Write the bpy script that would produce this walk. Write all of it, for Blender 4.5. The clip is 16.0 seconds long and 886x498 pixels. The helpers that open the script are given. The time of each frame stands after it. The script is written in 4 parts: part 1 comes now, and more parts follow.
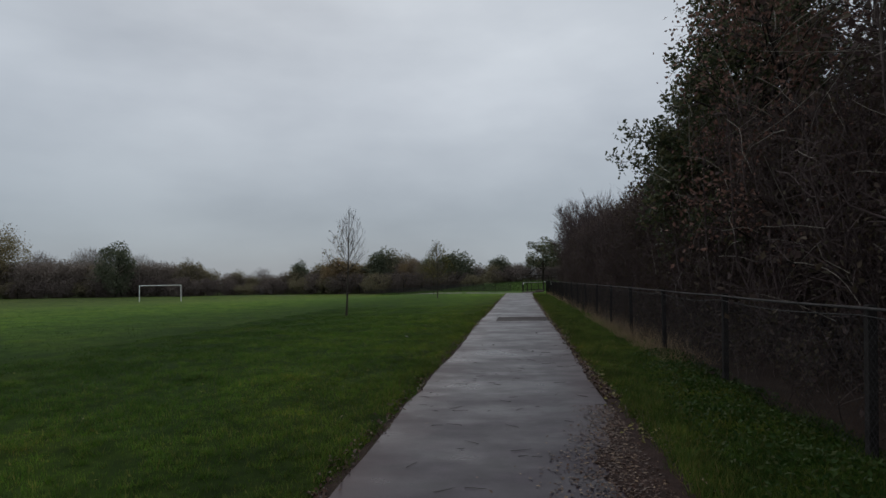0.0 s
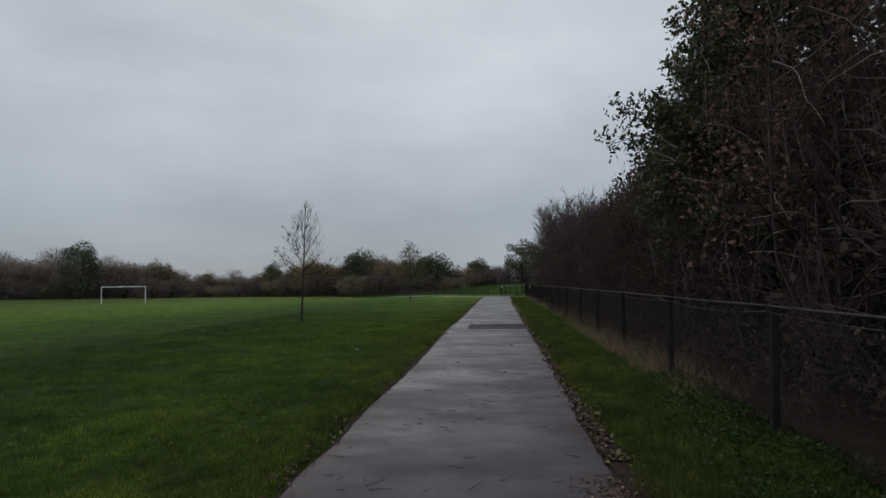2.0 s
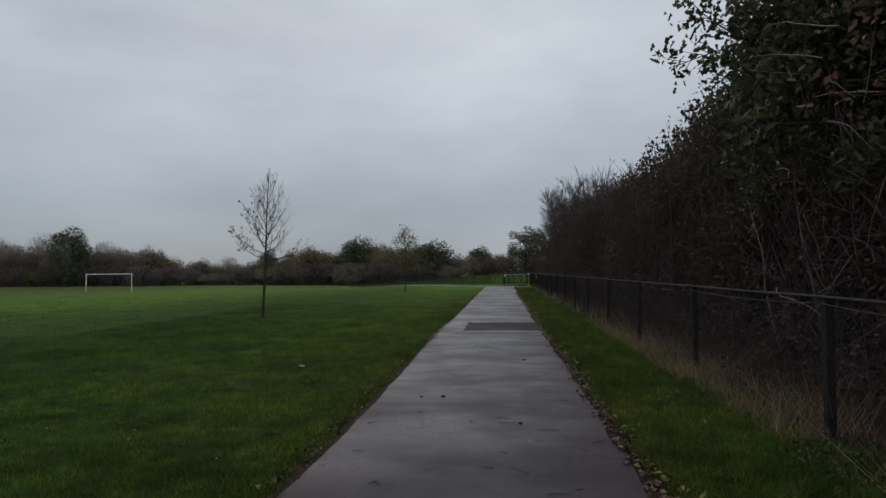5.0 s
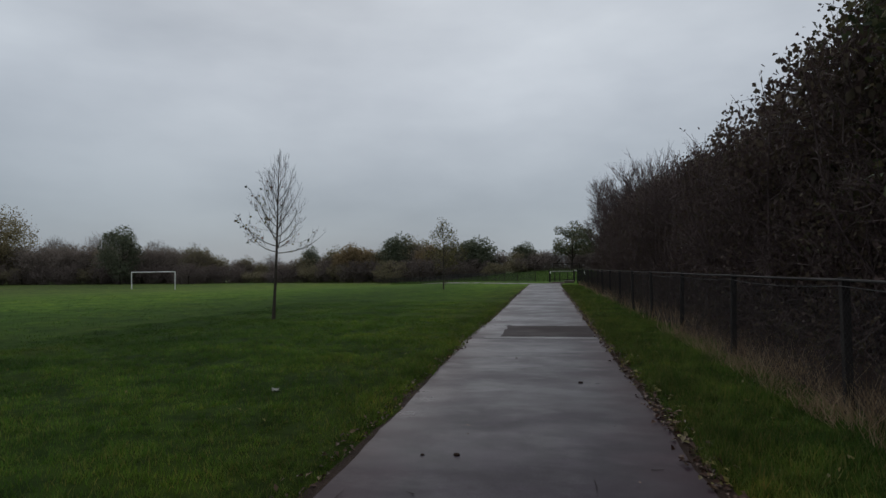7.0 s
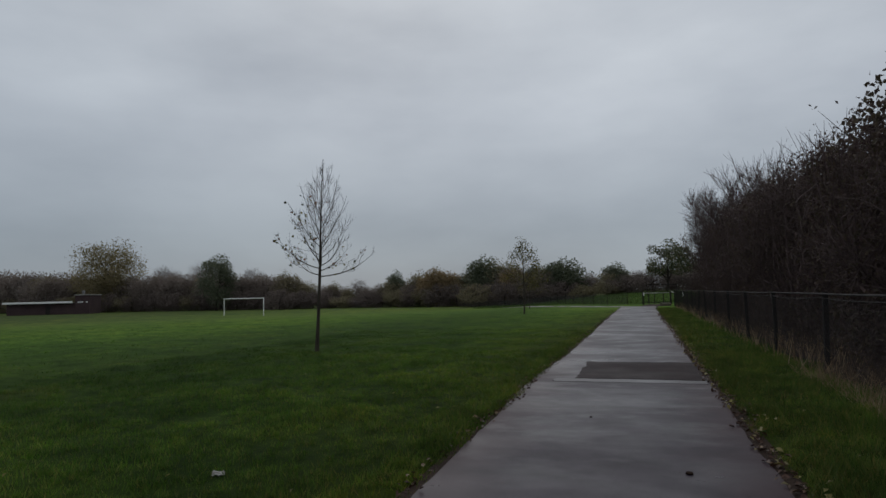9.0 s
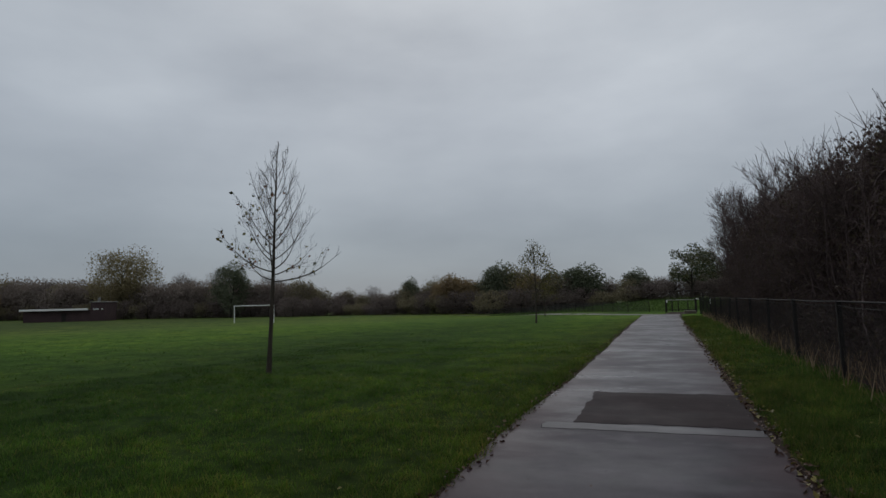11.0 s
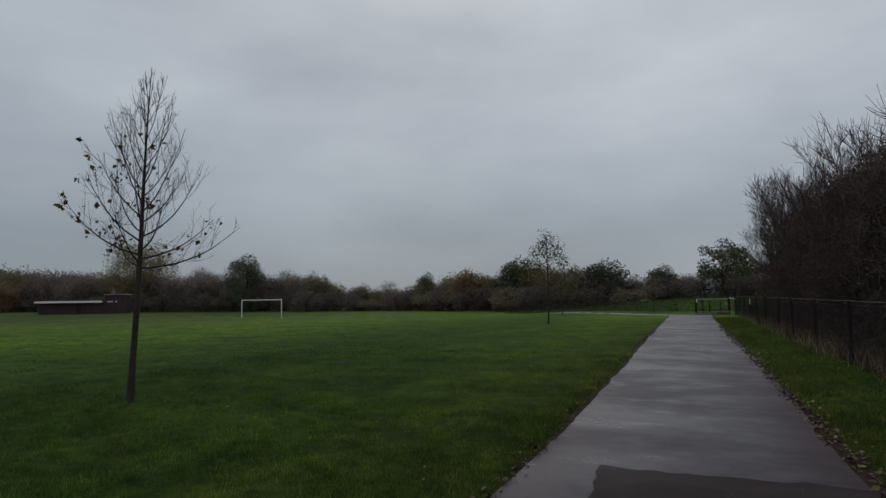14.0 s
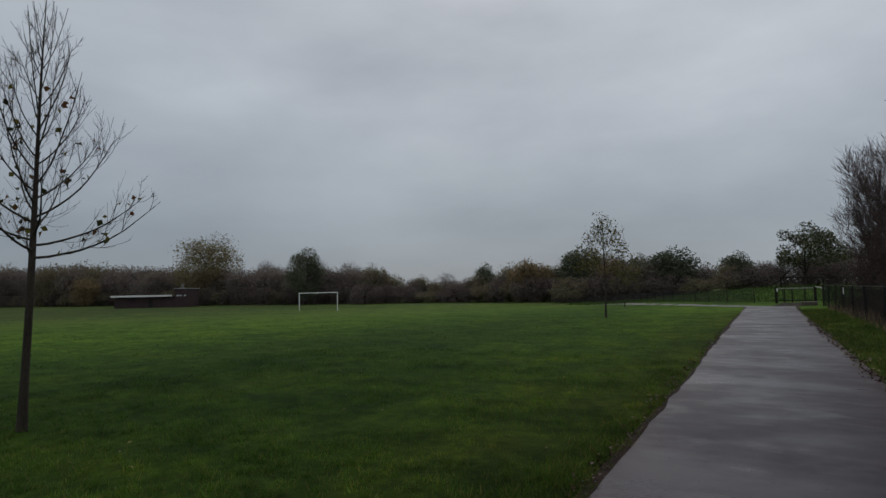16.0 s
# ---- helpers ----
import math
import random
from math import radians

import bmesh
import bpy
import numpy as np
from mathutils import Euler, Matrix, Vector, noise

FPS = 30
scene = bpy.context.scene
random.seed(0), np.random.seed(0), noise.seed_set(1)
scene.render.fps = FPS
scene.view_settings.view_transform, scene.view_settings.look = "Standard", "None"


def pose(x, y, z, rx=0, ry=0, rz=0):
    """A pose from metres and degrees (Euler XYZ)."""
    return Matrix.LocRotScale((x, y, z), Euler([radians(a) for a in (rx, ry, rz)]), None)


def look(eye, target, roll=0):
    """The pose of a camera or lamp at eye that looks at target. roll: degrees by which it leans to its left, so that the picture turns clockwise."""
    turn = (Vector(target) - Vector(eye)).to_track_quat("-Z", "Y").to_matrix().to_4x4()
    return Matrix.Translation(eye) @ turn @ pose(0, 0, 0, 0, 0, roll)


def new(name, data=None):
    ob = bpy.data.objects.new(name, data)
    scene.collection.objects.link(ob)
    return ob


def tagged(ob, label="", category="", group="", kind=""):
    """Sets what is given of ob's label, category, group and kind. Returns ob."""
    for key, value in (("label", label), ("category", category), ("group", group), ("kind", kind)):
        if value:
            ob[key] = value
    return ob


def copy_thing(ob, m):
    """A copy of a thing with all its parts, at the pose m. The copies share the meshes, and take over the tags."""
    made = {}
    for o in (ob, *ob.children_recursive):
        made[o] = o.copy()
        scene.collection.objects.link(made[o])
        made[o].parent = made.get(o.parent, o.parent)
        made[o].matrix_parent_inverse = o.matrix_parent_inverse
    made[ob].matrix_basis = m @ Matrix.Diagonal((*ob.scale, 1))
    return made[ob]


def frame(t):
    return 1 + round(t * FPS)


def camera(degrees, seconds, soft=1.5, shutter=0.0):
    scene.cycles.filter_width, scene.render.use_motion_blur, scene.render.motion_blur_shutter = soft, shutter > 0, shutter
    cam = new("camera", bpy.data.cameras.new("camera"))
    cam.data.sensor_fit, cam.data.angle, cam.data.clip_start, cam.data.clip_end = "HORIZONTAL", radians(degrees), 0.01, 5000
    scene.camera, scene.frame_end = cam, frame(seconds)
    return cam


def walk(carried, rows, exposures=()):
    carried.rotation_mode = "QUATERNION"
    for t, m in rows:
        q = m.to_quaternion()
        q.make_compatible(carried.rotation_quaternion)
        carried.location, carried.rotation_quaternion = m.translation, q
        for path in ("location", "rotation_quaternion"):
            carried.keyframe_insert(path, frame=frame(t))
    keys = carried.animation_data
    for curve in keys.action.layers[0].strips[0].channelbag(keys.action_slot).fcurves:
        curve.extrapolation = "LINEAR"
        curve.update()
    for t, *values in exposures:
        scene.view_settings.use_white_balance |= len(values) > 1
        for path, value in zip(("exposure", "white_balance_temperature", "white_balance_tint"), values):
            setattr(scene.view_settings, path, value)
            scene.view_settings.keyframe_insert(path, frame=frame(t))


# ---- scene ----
cam = camera(72.5, 16.0)
PATH = [
    (0, (0.114, -1.692, 1.522), (-0.134, 0.29, 1.623), -1.1),
    (0.5, (0.206, -1.027, 1.505), (-0.007, 0.959, 1.608), -0.9),
    (1, (0.25, -0.384, 1.512), (0.057, 1.604, 1.618), -0.9),
    (1.5, (0.26, 0.236, 1.494), (0.075, 2.225, 1.601), -0.6),
    (2, (0.278, 0.909, 1.5), (0.096, 2.898, 1.609), -0.8),
    (2.5, (0.253, 1.566, 1.501), (0.066, 3.554, 1.613), -0.4),
    (3, (0.244, 2.267, 1.517), (0.062, 4.256, 1.625), -0.8),
    (3.2, (0.22, 2.545, 1.505), (0.037, 4.534, 1.611), -0.8),
    (5.5, (0.183, 5.745, 1.472), (-0.008, 7.735, 1.538), -0.5),
    (6, (0.21, 6.406, 1.457), (0.01, 8.395, 1.52), -0.7),
    (6.5, (0.194, 7.068, 1.402), (-0.05, 9.052, 1.46), -0.6),
    (7, (0.165, 7.684, 1.377), (-0.17, 9.654, 1.443), -0.7),
    (7.5, (0.114, 8.286, 1.388), (-0.382, 10.221, 1.479), -0.9),
    (8, (0.151, 8.925, 1.364), (-0.413, 10.84, 1.481), -1.3),
    (8.5, (0.164, 9.53, 1.368), (-0.429, 11.435, 1.5), -1.4),
    (9, (0.259, 10.185, 1.363), (-0.354, 12.082, 1.512), -1.4),
    (11.5, (0.234, 13.576, 1.39), (-0.458, 15.444, 1.567), -1.2),
    (12, (0.184, 14.264, 1.388), (-0.525, 16.125, 1.57), -1.0),
    (12.5, (0.117, 14.959, 1.392), (-0.6, 16.818, 1.57), -1.2),
    (13, (0.121, 15.593, 1.382), (-0.605, 17.449, 1.553), -1.0),
    (13.5, (0.083, 16.236, 1.388), (-0.647, 18.09, 1.559), -1.0),
    (14, (-0.028, 16.921, 1.398), (-0.773, 18.77, 1.559), -0.8),
    (14.5, (-0.08, 17.556, 1.413), (-0.842, 19.399, 1.565), -0.9),
    (15, (-0.114, 18.176, 1.4), (-0.925, 19.998, 1.543), -0.8),
    (15.5, (-0.136, 18.818, 1.412), (-1.005, 20.614, 1.549), -1.2),
    (16, (-0.156, 19.454, 1.42), (-1.09, 21.217, 1.556), -1.3),
]
EXPOSURES = [(0.0, 0.18), (6.5, 0.18), (9.0, 0.03), (16.0, -0.05)]
walk(cam, [(t, look(a, b, r)) for t, a, b, r in PATH], EXPOSURES)

# ---- sky and light: a heavy, even overcast afternoon ----
world = bpy.data.worlds.new("overcast_sky")
scene.world = world
world.use_nodes = True
wt = world.node_tree
bg = wt.nodes["Background"]


def link(tree, a, out, b, into):
    tree.links.new(a.outputs[out], b.inputs[into])


def ramp(tree, stops):
    n = tree.nodes.new("ShaderNodeValToRGB")
    while len(n.color_ramp.elements) < len(stops):
        n.color_ramp.elements.new(0.5)
    for e, (p, c) in zip(n.color_ramp.elements, stops):
        e.position, e.color = p, (*c, 1)
    return n


def noise_tex(tree, scale, detail=4, rough=0.55):
    n = tree.nodes.new("ShaderNodeTexNoise")
    n.inputs["Scale"].default_value, n.inputs["Detail"].default_value, n.inputs["Roughness"].default_value = scale, detail, rough
    return n


def mixer(tree, blend="MIX", fac=0.5):
    n = tree.nodes.new("ShaderNodeMix")
    n.data_type, n.blend_type = "RGBA", blend
    n.inputs[0].default_value = fac
    return n


SUN_HEIGHT, SUN_TURN = radians(38), radians(-25)
sky = wt.nodes.new("ShaderNodeTexSky")
sky.sky_type, sky.sun_disc, sky.sun_elevation, sky.sun_rotation = "NISHITA", False, SUN_HEIGHT, SUN_TURN
coord = wt.nodes.new("ShaderNodeTexCoord")
split = wt.nodes.new("ShaderNodeSeparateXYZ")
link(wt, coord, "Generated", split, 0)
# cloud base: dull grey at the horizon, lighter overhead
height = ramp(wt, [(0.0, (0.250, 0.290, 0.335)), (0.10, (0.295, 0.335, 0.380)), (0.28, (0.475, 0.515, 0.565)), (0.6, (0.53, 0.565, 0.605))])
link(wt, split, "Z", height, 0)
# cloud sheets flattened by perspective
flat = wt.nodes.new("ShaderNodeMapping")
flat.inputs["Scale"].default_value = (1.0, 1.0, 2.6)
flat.inputs["Location"].default_value = (0.35, 0.1, 0.2)
link(wt, coord, "Generated", flat, 0)
cloud = noise_tex(wt, 1.9, 7, 0.5)
link(wt, flat, 0, cloud, 0)
cloud_tone = ramp(wt, [(0.3, (0.78, 0.79, 0.81)), (0.5, (1.0, 1.0, 1.0)), (0.7, (1.20, 1.19, 1.17))])
link(wt, cloud, 0, cloud_tone, 0)
shade = mixer(wt, "MULTIPLY", 1.0)
link(wt, height, 0, shade, 6)
link(wt, cloud_tone, 0, shade, 7)
side = ramp(wt, [(0.0, (0.80, 0.82, 0.84)), (0.45, (0.98, 0.98, 0.985)), (1.0, (1.10, 1.09, 1.08))])
sx = wt.nodes.new("ShaderNodeMath")
sx.operation = "MULTIPLY_ADD"
sx.inputs[1].default_value, sx.inputs[2].default_value = 0.5, 0.5
link(wt, split, "X", sx, 0)
link(wt, sx, 0, side, 0)
shade2 = mixer(wt, "MULTIPLY", 1.0)
link(wt, shade, 2, shade2, 6)
link(wt, side, 0, shade2, 7)
dim = mixer(wt, "MULTIPLY", 1.0)
link(wt, sky, 0, dim, 6)
dim.inputs[7].default_value = (0.07, 0.07, 0.07, 1)
over = mixer(wt, "MIX", 0.93)
link(wt, dim, 2, over, 6)
link(wt, shade2, 2, over, 7)
link(wt, over, 2, bg, 0)
bg.inputs[1].default_value = 1.0

sun_data = bpy.data.lights.new("sun", "SUN")
sun_data.energy, sun_data.angle, sun_data.color = 0.5, radians(70), (1.0, 0.98, 0.95)
sun = new("sun", sun_data)
sun.rotation_euler = (radians(90) - SUN_HEIGHT, 0, -SUN_TURN + math.pi)


# ---- materials ----
def material(name):
    m = bpy.data.materials.new(name)
    m.use_nodes = True
    return m, m.node_tree, m.node_tree.nodes["Principled BSDF"]


def surface(name, stops, scale, rough=0.8, fine=40.0, bump=0.3, stretch=(1, 1, 1), space="Object", fine_amount=0.5, metallic=0.0, spec=0.2):
    """A matt surface: broad patches of colour, fine grain over them, and relief."""
    m, t, b = material(name)
    c = t.nodes.new("ShaderNodeTexCoord")
    mp = t.nodes.new("ShaderNodeMapping")
    mp.inputs["Scale"].default_value = stretch
    link(t, c, space, mp, 0)
    n1, n2 = noise_tex(t, scale, 5), noise_tex(t, fine, 4, 0.65)
    link(t, mp, 0, n1, 0)
    link(t, mp, 0, n2, 0)
    r1 = ramp(t, [(0.3 + 0.4 * i / max(1, len(stops) - 1), s) for i, s in enumerate(stops)])
    link(t, n1, 0, r1, 0)
    r2 = ramp(t, [(0.25, (1 - fine_amount,) * 3), (0.75, (1 + fine_amount,) * 3)])
    link(t, n2, 0, r2, 0)
    mx = mixer(t, "MULTIPLY", 1.0)
    link(t, r1, 0, mx, 6)
    link(t, r2, 0, mx, 7)
    link(t, mx, 2, b, "Base Color")
    bp = t.nodes.new("ShaderNodeBump")
    bp.inputs["Strength"].default_value, bp.inputs["Distance"].default_value = bump, 0.02
    link(t, n2, 0, bp, "Height")
    link(t, bp, 0, b, "Normal")
    b.inputs["Roughness"].default_value, b.inputs["Metallic"].default_value = rough, metallic
    b.inputs["Specular IOR Level"].default_value = spec
    return m


PATCHES = [(0.30, (0.62, 0.70, 0.70)), (0.5, (1.0, 1.0, 1.0)), (0.62, (1.20, 1.12, 1.02)), (0.72, (1.42, 1.10, 1.05))]


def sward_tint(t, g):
    """Tint of the grass: lush patches, coarse tufts, paler and yellower by the worn path edge, with lens falloff
    painted in further out.
    """
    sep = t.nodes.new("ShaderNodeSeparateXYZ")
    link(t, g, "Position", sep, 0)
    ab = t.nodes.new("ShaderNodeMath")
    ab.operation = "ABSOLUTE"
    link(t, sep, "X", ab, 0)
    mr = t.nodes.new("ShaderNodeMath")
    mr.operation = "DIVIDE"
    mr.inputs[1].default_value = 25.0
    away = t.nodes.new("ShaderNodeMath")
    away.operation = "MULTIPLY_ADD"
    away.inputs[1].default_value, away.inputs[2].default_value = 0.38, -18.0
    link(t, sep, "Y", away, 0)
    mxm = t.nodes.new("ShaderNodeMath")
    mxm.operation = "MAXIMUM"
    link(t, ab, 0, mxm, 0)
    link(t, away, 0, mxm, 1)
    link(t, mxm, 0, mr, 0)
    # dip near 9 m: lens falloff put into the grass colour
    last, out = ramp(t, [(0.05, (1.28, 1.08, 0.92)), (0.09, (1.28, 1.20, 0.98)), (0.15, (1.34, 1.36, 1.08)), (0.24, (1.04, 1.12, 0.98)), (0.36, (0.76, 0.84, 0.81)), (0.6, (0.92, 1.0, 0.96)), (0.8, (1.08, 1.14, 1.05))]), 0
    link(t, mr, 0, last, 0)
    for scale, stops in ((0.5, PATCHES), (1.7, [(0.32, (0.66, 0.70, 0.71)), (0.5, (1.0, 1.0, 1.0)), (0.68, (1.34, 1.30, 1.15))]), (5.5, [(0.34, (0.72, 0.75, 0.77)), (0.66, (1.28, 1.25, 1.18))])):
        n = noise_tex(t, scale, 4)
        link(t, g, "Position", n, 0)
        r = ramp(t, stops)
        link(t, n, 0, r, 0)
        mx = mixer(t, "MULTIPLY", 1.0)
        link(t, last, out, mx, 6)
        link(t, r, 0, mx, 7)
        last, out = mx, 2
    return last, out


def leafy(name, stops, rough=0.6, through_light=0.3, patch=False):
    """Leaves or blades: each island its own tint, a little light passing through."""
    m, t, b = material(name)
    g = t.nodes.new("ShaderNodeNewGeometry")
    r = ramp(t, [(i / max(1, len(stops) - 1), s) for i, s in enumerate(stops)])
    link(t, g, "Random Per Island", r, 0)
    out, node = 0, r
    if patch:
        pr, po = sward_tint(t, g)
        mx = mixer(t, "MULTIPLY", 1.0)
        link(t, r, 0, mx, 6)
        link(t, pr, po, mx, 7)
        node, out = mx, 2
    link(t, node, out, b, "Base Color")
    b.inputs["Roughness"].default_value = rough
    b.inputs["Specular IOR Level"].default_value = 0.12
    tr = t.nodes.new("ShaderNodeBsdfTranslucent")
    link(t, node, out, tr, 0)
    ms = t.nodes.new("ShaderNodeMixShader")
    ms.inputs[0].default_value = through_light
    link(t, b, 0, ms, 1)
    link(t, tr, 0, ms, 2)
    link(t, ms, 0, t.nodes["Material Output"], 0)
    return m


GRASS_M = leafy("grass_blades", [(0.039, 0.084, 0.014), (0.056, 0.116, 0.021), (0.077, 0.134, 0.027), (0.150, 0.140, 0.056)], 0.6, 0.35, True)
# bluer verge grass, with the hedge's shade put into its colour
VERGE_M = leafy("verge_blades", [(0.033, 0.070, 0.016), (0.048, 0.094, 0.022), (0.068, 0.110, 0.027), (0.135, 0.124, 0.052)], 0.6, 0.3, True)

BANK_M = leafy("bank_blades", [(0.044, 0.082, 0.020), (0.062, 0.106, 0.027), (0.086, 0.124, 0.036)], 0.7, 0.3)


def turf():
    """Turf: shade between the blades put into its colour by the path, shorter and more olive towards the mown pitch."""
    m, t, b = material("turf")
    g = t.nodes.new("ShaderNodeNewGeometry")
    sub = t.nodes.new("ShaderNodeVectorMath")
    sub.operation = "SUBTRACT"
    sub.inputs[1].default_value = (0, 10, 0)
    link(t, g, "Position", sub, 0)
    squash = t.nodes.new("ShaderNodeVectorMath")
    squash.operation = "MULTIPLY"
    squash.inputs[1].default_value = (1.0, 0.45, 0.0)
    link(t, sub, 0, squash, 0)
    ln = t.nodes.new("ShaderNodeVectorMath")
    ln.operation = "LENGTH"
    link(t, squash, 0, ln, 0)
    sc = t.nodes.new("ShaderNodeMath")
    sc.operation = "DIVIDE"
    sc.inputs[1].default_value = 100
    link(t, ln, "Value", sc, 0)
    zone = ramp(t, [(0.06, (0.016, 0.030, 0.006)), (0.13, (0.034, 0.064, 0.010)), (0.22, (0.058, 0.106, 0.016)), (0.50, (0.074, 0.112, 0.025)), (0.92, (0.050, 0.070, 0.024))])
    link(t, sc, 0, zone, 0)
    n2, n3 = noise_tex(t, 9, 5, 0.65), noise_tex(t, 0.06, 4)
    for n in (n2, n3):
        link(t, g, "Position", n, 0)
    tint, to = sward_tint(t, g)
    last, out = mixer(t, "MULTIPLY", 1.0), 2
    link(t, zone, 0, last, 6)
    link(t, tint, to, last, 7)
    for n, stops in ((n2, [(0.3, (0.68, 0.72, 0.72)), (0.7, (1.28, 1.22, 1.16))]), (n3, [(0.35, (0.85, 0.88, 0.9)), (0.65, (1.18, 1.1, 1.0))])):
        r = ramp(t, stops)
        link(t, n, 0, r, 0)
        mx = mixer(t, "MULTIPLY", 1.0)
        link(t, last, out, mx, 6)
        link(t, r, 0, mx, 7)
        last, out = mx, 2
    link(t, last, out, b, "Base Color")
    bp = t.nodes.new("ShaderNodeBump")
    bp.inputs["Strength"].default_value, bp.inputs["Distance"].default_value = 0.8, 0.03
    link(t, n2, 0, bp, "Height")
    link(t, bp, 0, b, "Normal")
    b.inputs["Roughness"].default_value, b.inputs["Specular IOR Level"].default_value = 0.95, 0.03
    return m


TURF = turf()
SOIL = surface("damp_soil", [(0.022, 0.014, 0.011), (0.044, 0.028, 0.021)], 3.0, 0.85, 60, 0.8, spec=0.08)
MUSH = surface("leaf_mush", [(0.022, 0.013, 0.011), (0.042, 0.025, 0.021)], 5.0, 0.85, 45, 0.9, spec=0.08)
BARK = surface("dark_bark", [(0.022, 0.017, 0.014), (0.045, 0.036, 0.030)], 4.0, 0.85, 50, 0.6, (1, 1, 0.2))
BARK_PALE = surface("sapling_bark", [(0.032, 0.026, 0.020), (0.068, 0.056, 0.044)], 5.0, 0.8, 60, 0.5, (1, 1, 0.3))
TWIG = surface("hedge_twigs", [(0.048, 0.034, 0.034), (0.084, 0.059, 0.057), (0.126, 0.096, 0.089)], 0.9, 0.85, 20, 0.2)
TWIG_PALE = surface("pale_dead_twigs", [(0.16, 0.135, 0.112), (0.28, 0.245, 0.21)], 2.0, 0.8, 20, 0.2)
OAK_LEAF = leafy("oak_leaves", [(0.040, 0.052, 0.029), (0.066, 0.080, 0.042), (0.098, 0.107, 0.054), (0.145, 0.125, 0.064)], 0.4, 0.25)
MAPLE_LEAF = leafy("maple_leaves", [(0.040, 0.044, 0.024), (0.064, 0.066, 0.034), (0.076, 0.060, 0.036), (0.14, 0.112, 0.050)], 0.5, 0.25)
BEECH_LEAF = leafy("brown_beech_leaves", [(0.115, 0.064, 0.052), (0.19, 0.104, 0.082), (0.27, 0.155, 0.120)], 0.6, 0.25)
DEAD_LEAF = leafy("withered_leaves", [(0.053, 0.036, 0.035), (0.090, 0.061, 0.057), (0.098, 0.075, 0.051), (0.060, 0.052, 0.037)], 0.7, 0.25)
SAP_LEAF = leafy("sapling_leaves", [(0.030, 0.036, 0.014), (0.055, 0.060, 0.020), (0.19, 0.16, 0.036), (0.036, 0.036, 0.016), (0.19, 0.075, 0.035), (0.045, 0.048, 0.02)], 0.55, 0.35)
YELLOW_LEAF = leafy("yellowing_leaves", [(0.050, 0.054, 0.018), (0.115, 0.108, 0.030), (0.20, 0.165, 0.042), (0.070, 0.064, 0.024)], 0.6, 0.35)
LITTER = leafy("fallen_leaves", [(0.040, 0.021, 0.017), (0.070, 0.037, 0.028), (0.105, 0.060, 0.043), (0.050, 0.027, 0.020), (0.085, 0.050, 0.036), (0.22, 0.15, 0.095)], 0.4, 0.1)
YELLOW_LITTER = leafy("yellow_fallen_leaves", [(0.15, 0.12, 0.04), (0.24, 0.21, 0.07), (0.20, 0.17, 0.10)], 0.5, 0.2)
WEED = leafy("low_weeds", [(0.018, 0.040, 0.008), (0.028, 0.058, 0.011), (0.040, 0.070, 0.015), (0.066, 0.072, 0.024)], 0.5, 0.3)
STRAW = leafy("dry_grass", [(0.19, 0.128, 0.075), (0.34, 0.25, 0.155), (0.14, 0.088, 0.054), (0.46, 0.36, 0.24)], 0.7, 0.3)
# far crowns: base colours raised, so distance haze is painted into them
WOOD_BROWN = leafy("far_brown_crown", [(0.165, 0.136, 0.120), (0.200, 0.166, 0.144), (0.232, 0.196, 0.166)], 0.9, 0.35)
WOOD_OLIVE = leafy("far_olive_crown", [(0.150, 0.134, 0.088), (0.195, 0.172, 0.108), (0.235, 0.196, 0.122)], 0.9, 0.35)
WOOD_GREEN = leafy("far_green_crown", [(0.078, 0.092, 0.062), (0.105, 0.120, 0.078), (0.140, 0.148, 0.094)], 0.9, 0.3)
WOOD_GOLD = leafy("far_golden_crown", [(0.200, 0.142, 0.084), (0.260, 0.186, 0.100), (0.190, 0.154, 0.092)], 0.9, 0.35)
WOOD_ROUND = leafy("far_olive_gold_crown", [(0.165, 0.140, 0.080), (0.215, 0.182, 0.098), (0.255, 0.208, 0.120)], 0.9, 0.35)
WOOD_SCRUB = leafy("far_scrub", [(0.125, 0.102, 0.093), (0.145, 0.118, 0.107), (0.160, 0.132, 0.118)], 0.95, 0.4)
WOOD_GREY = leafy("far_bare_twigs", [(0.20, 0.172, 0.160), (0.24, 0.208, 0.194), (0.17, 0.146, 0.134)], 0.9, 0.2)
WHITE_PAINT = surface("white_paint", [(0.66, 0.66, 0.64), (0.80, 0.80, 0.78)], 2.0, 0.45, 30, 0.05, fine_amount=0.06)
POST_M = surface("fence_post_steel", [(0.020, 0.018, 0.018), (0.044, 0.039, 0.037)], 6.0, 0.85, 60, 0.3, spec=0.04)
WIRE_M = surface("galvanised_wire", [(0.05, 0.048, 0.048), (0.10, 0.096, 0.094)], 4.0, 0.85, 80, 0.1, spec=0.04)
MESH_M = surface("coated_mesh", [(0.030, 0.029, 0.030), (0.062, 0.059, 0.060)], 5.0, 0.8, 80, 0.1, spec=0.04)
RAIL_DARK = surface("dull_rail_tube", [(0.028, 0.026, 0.026), (0.066, 0.061, 0.060)], 3.0, 0.8, 40, 0.2, spec=0.06)
RAIL_M = surface("weathered_rail", [(0.24, 0.23, 0.21), (0.36, 0.35, 0.33)], 3.0, 0.6, 40, 0.2)
BRICKWORK = surface("dull_brickwork", [(0.042, 0.027, 0.029), (0.062, 0.041, 0.042)], 0.5, 0.85, 9.0, 0.3)
SLAB_M = surface("stained_concrete", [(0.10, 0.082, 0.064), (0.16, 0.135, 0.11)], 2.0, 0.8, 30, 0.3)
GREY_BOX = surface("grey_boards", [(0.13, 0.13, 0.125), (0.20, 0.20, 0.19)], 1.0, 0.8, 20, 0.2)
GLASS_M, _t, _b = material("window_glass")
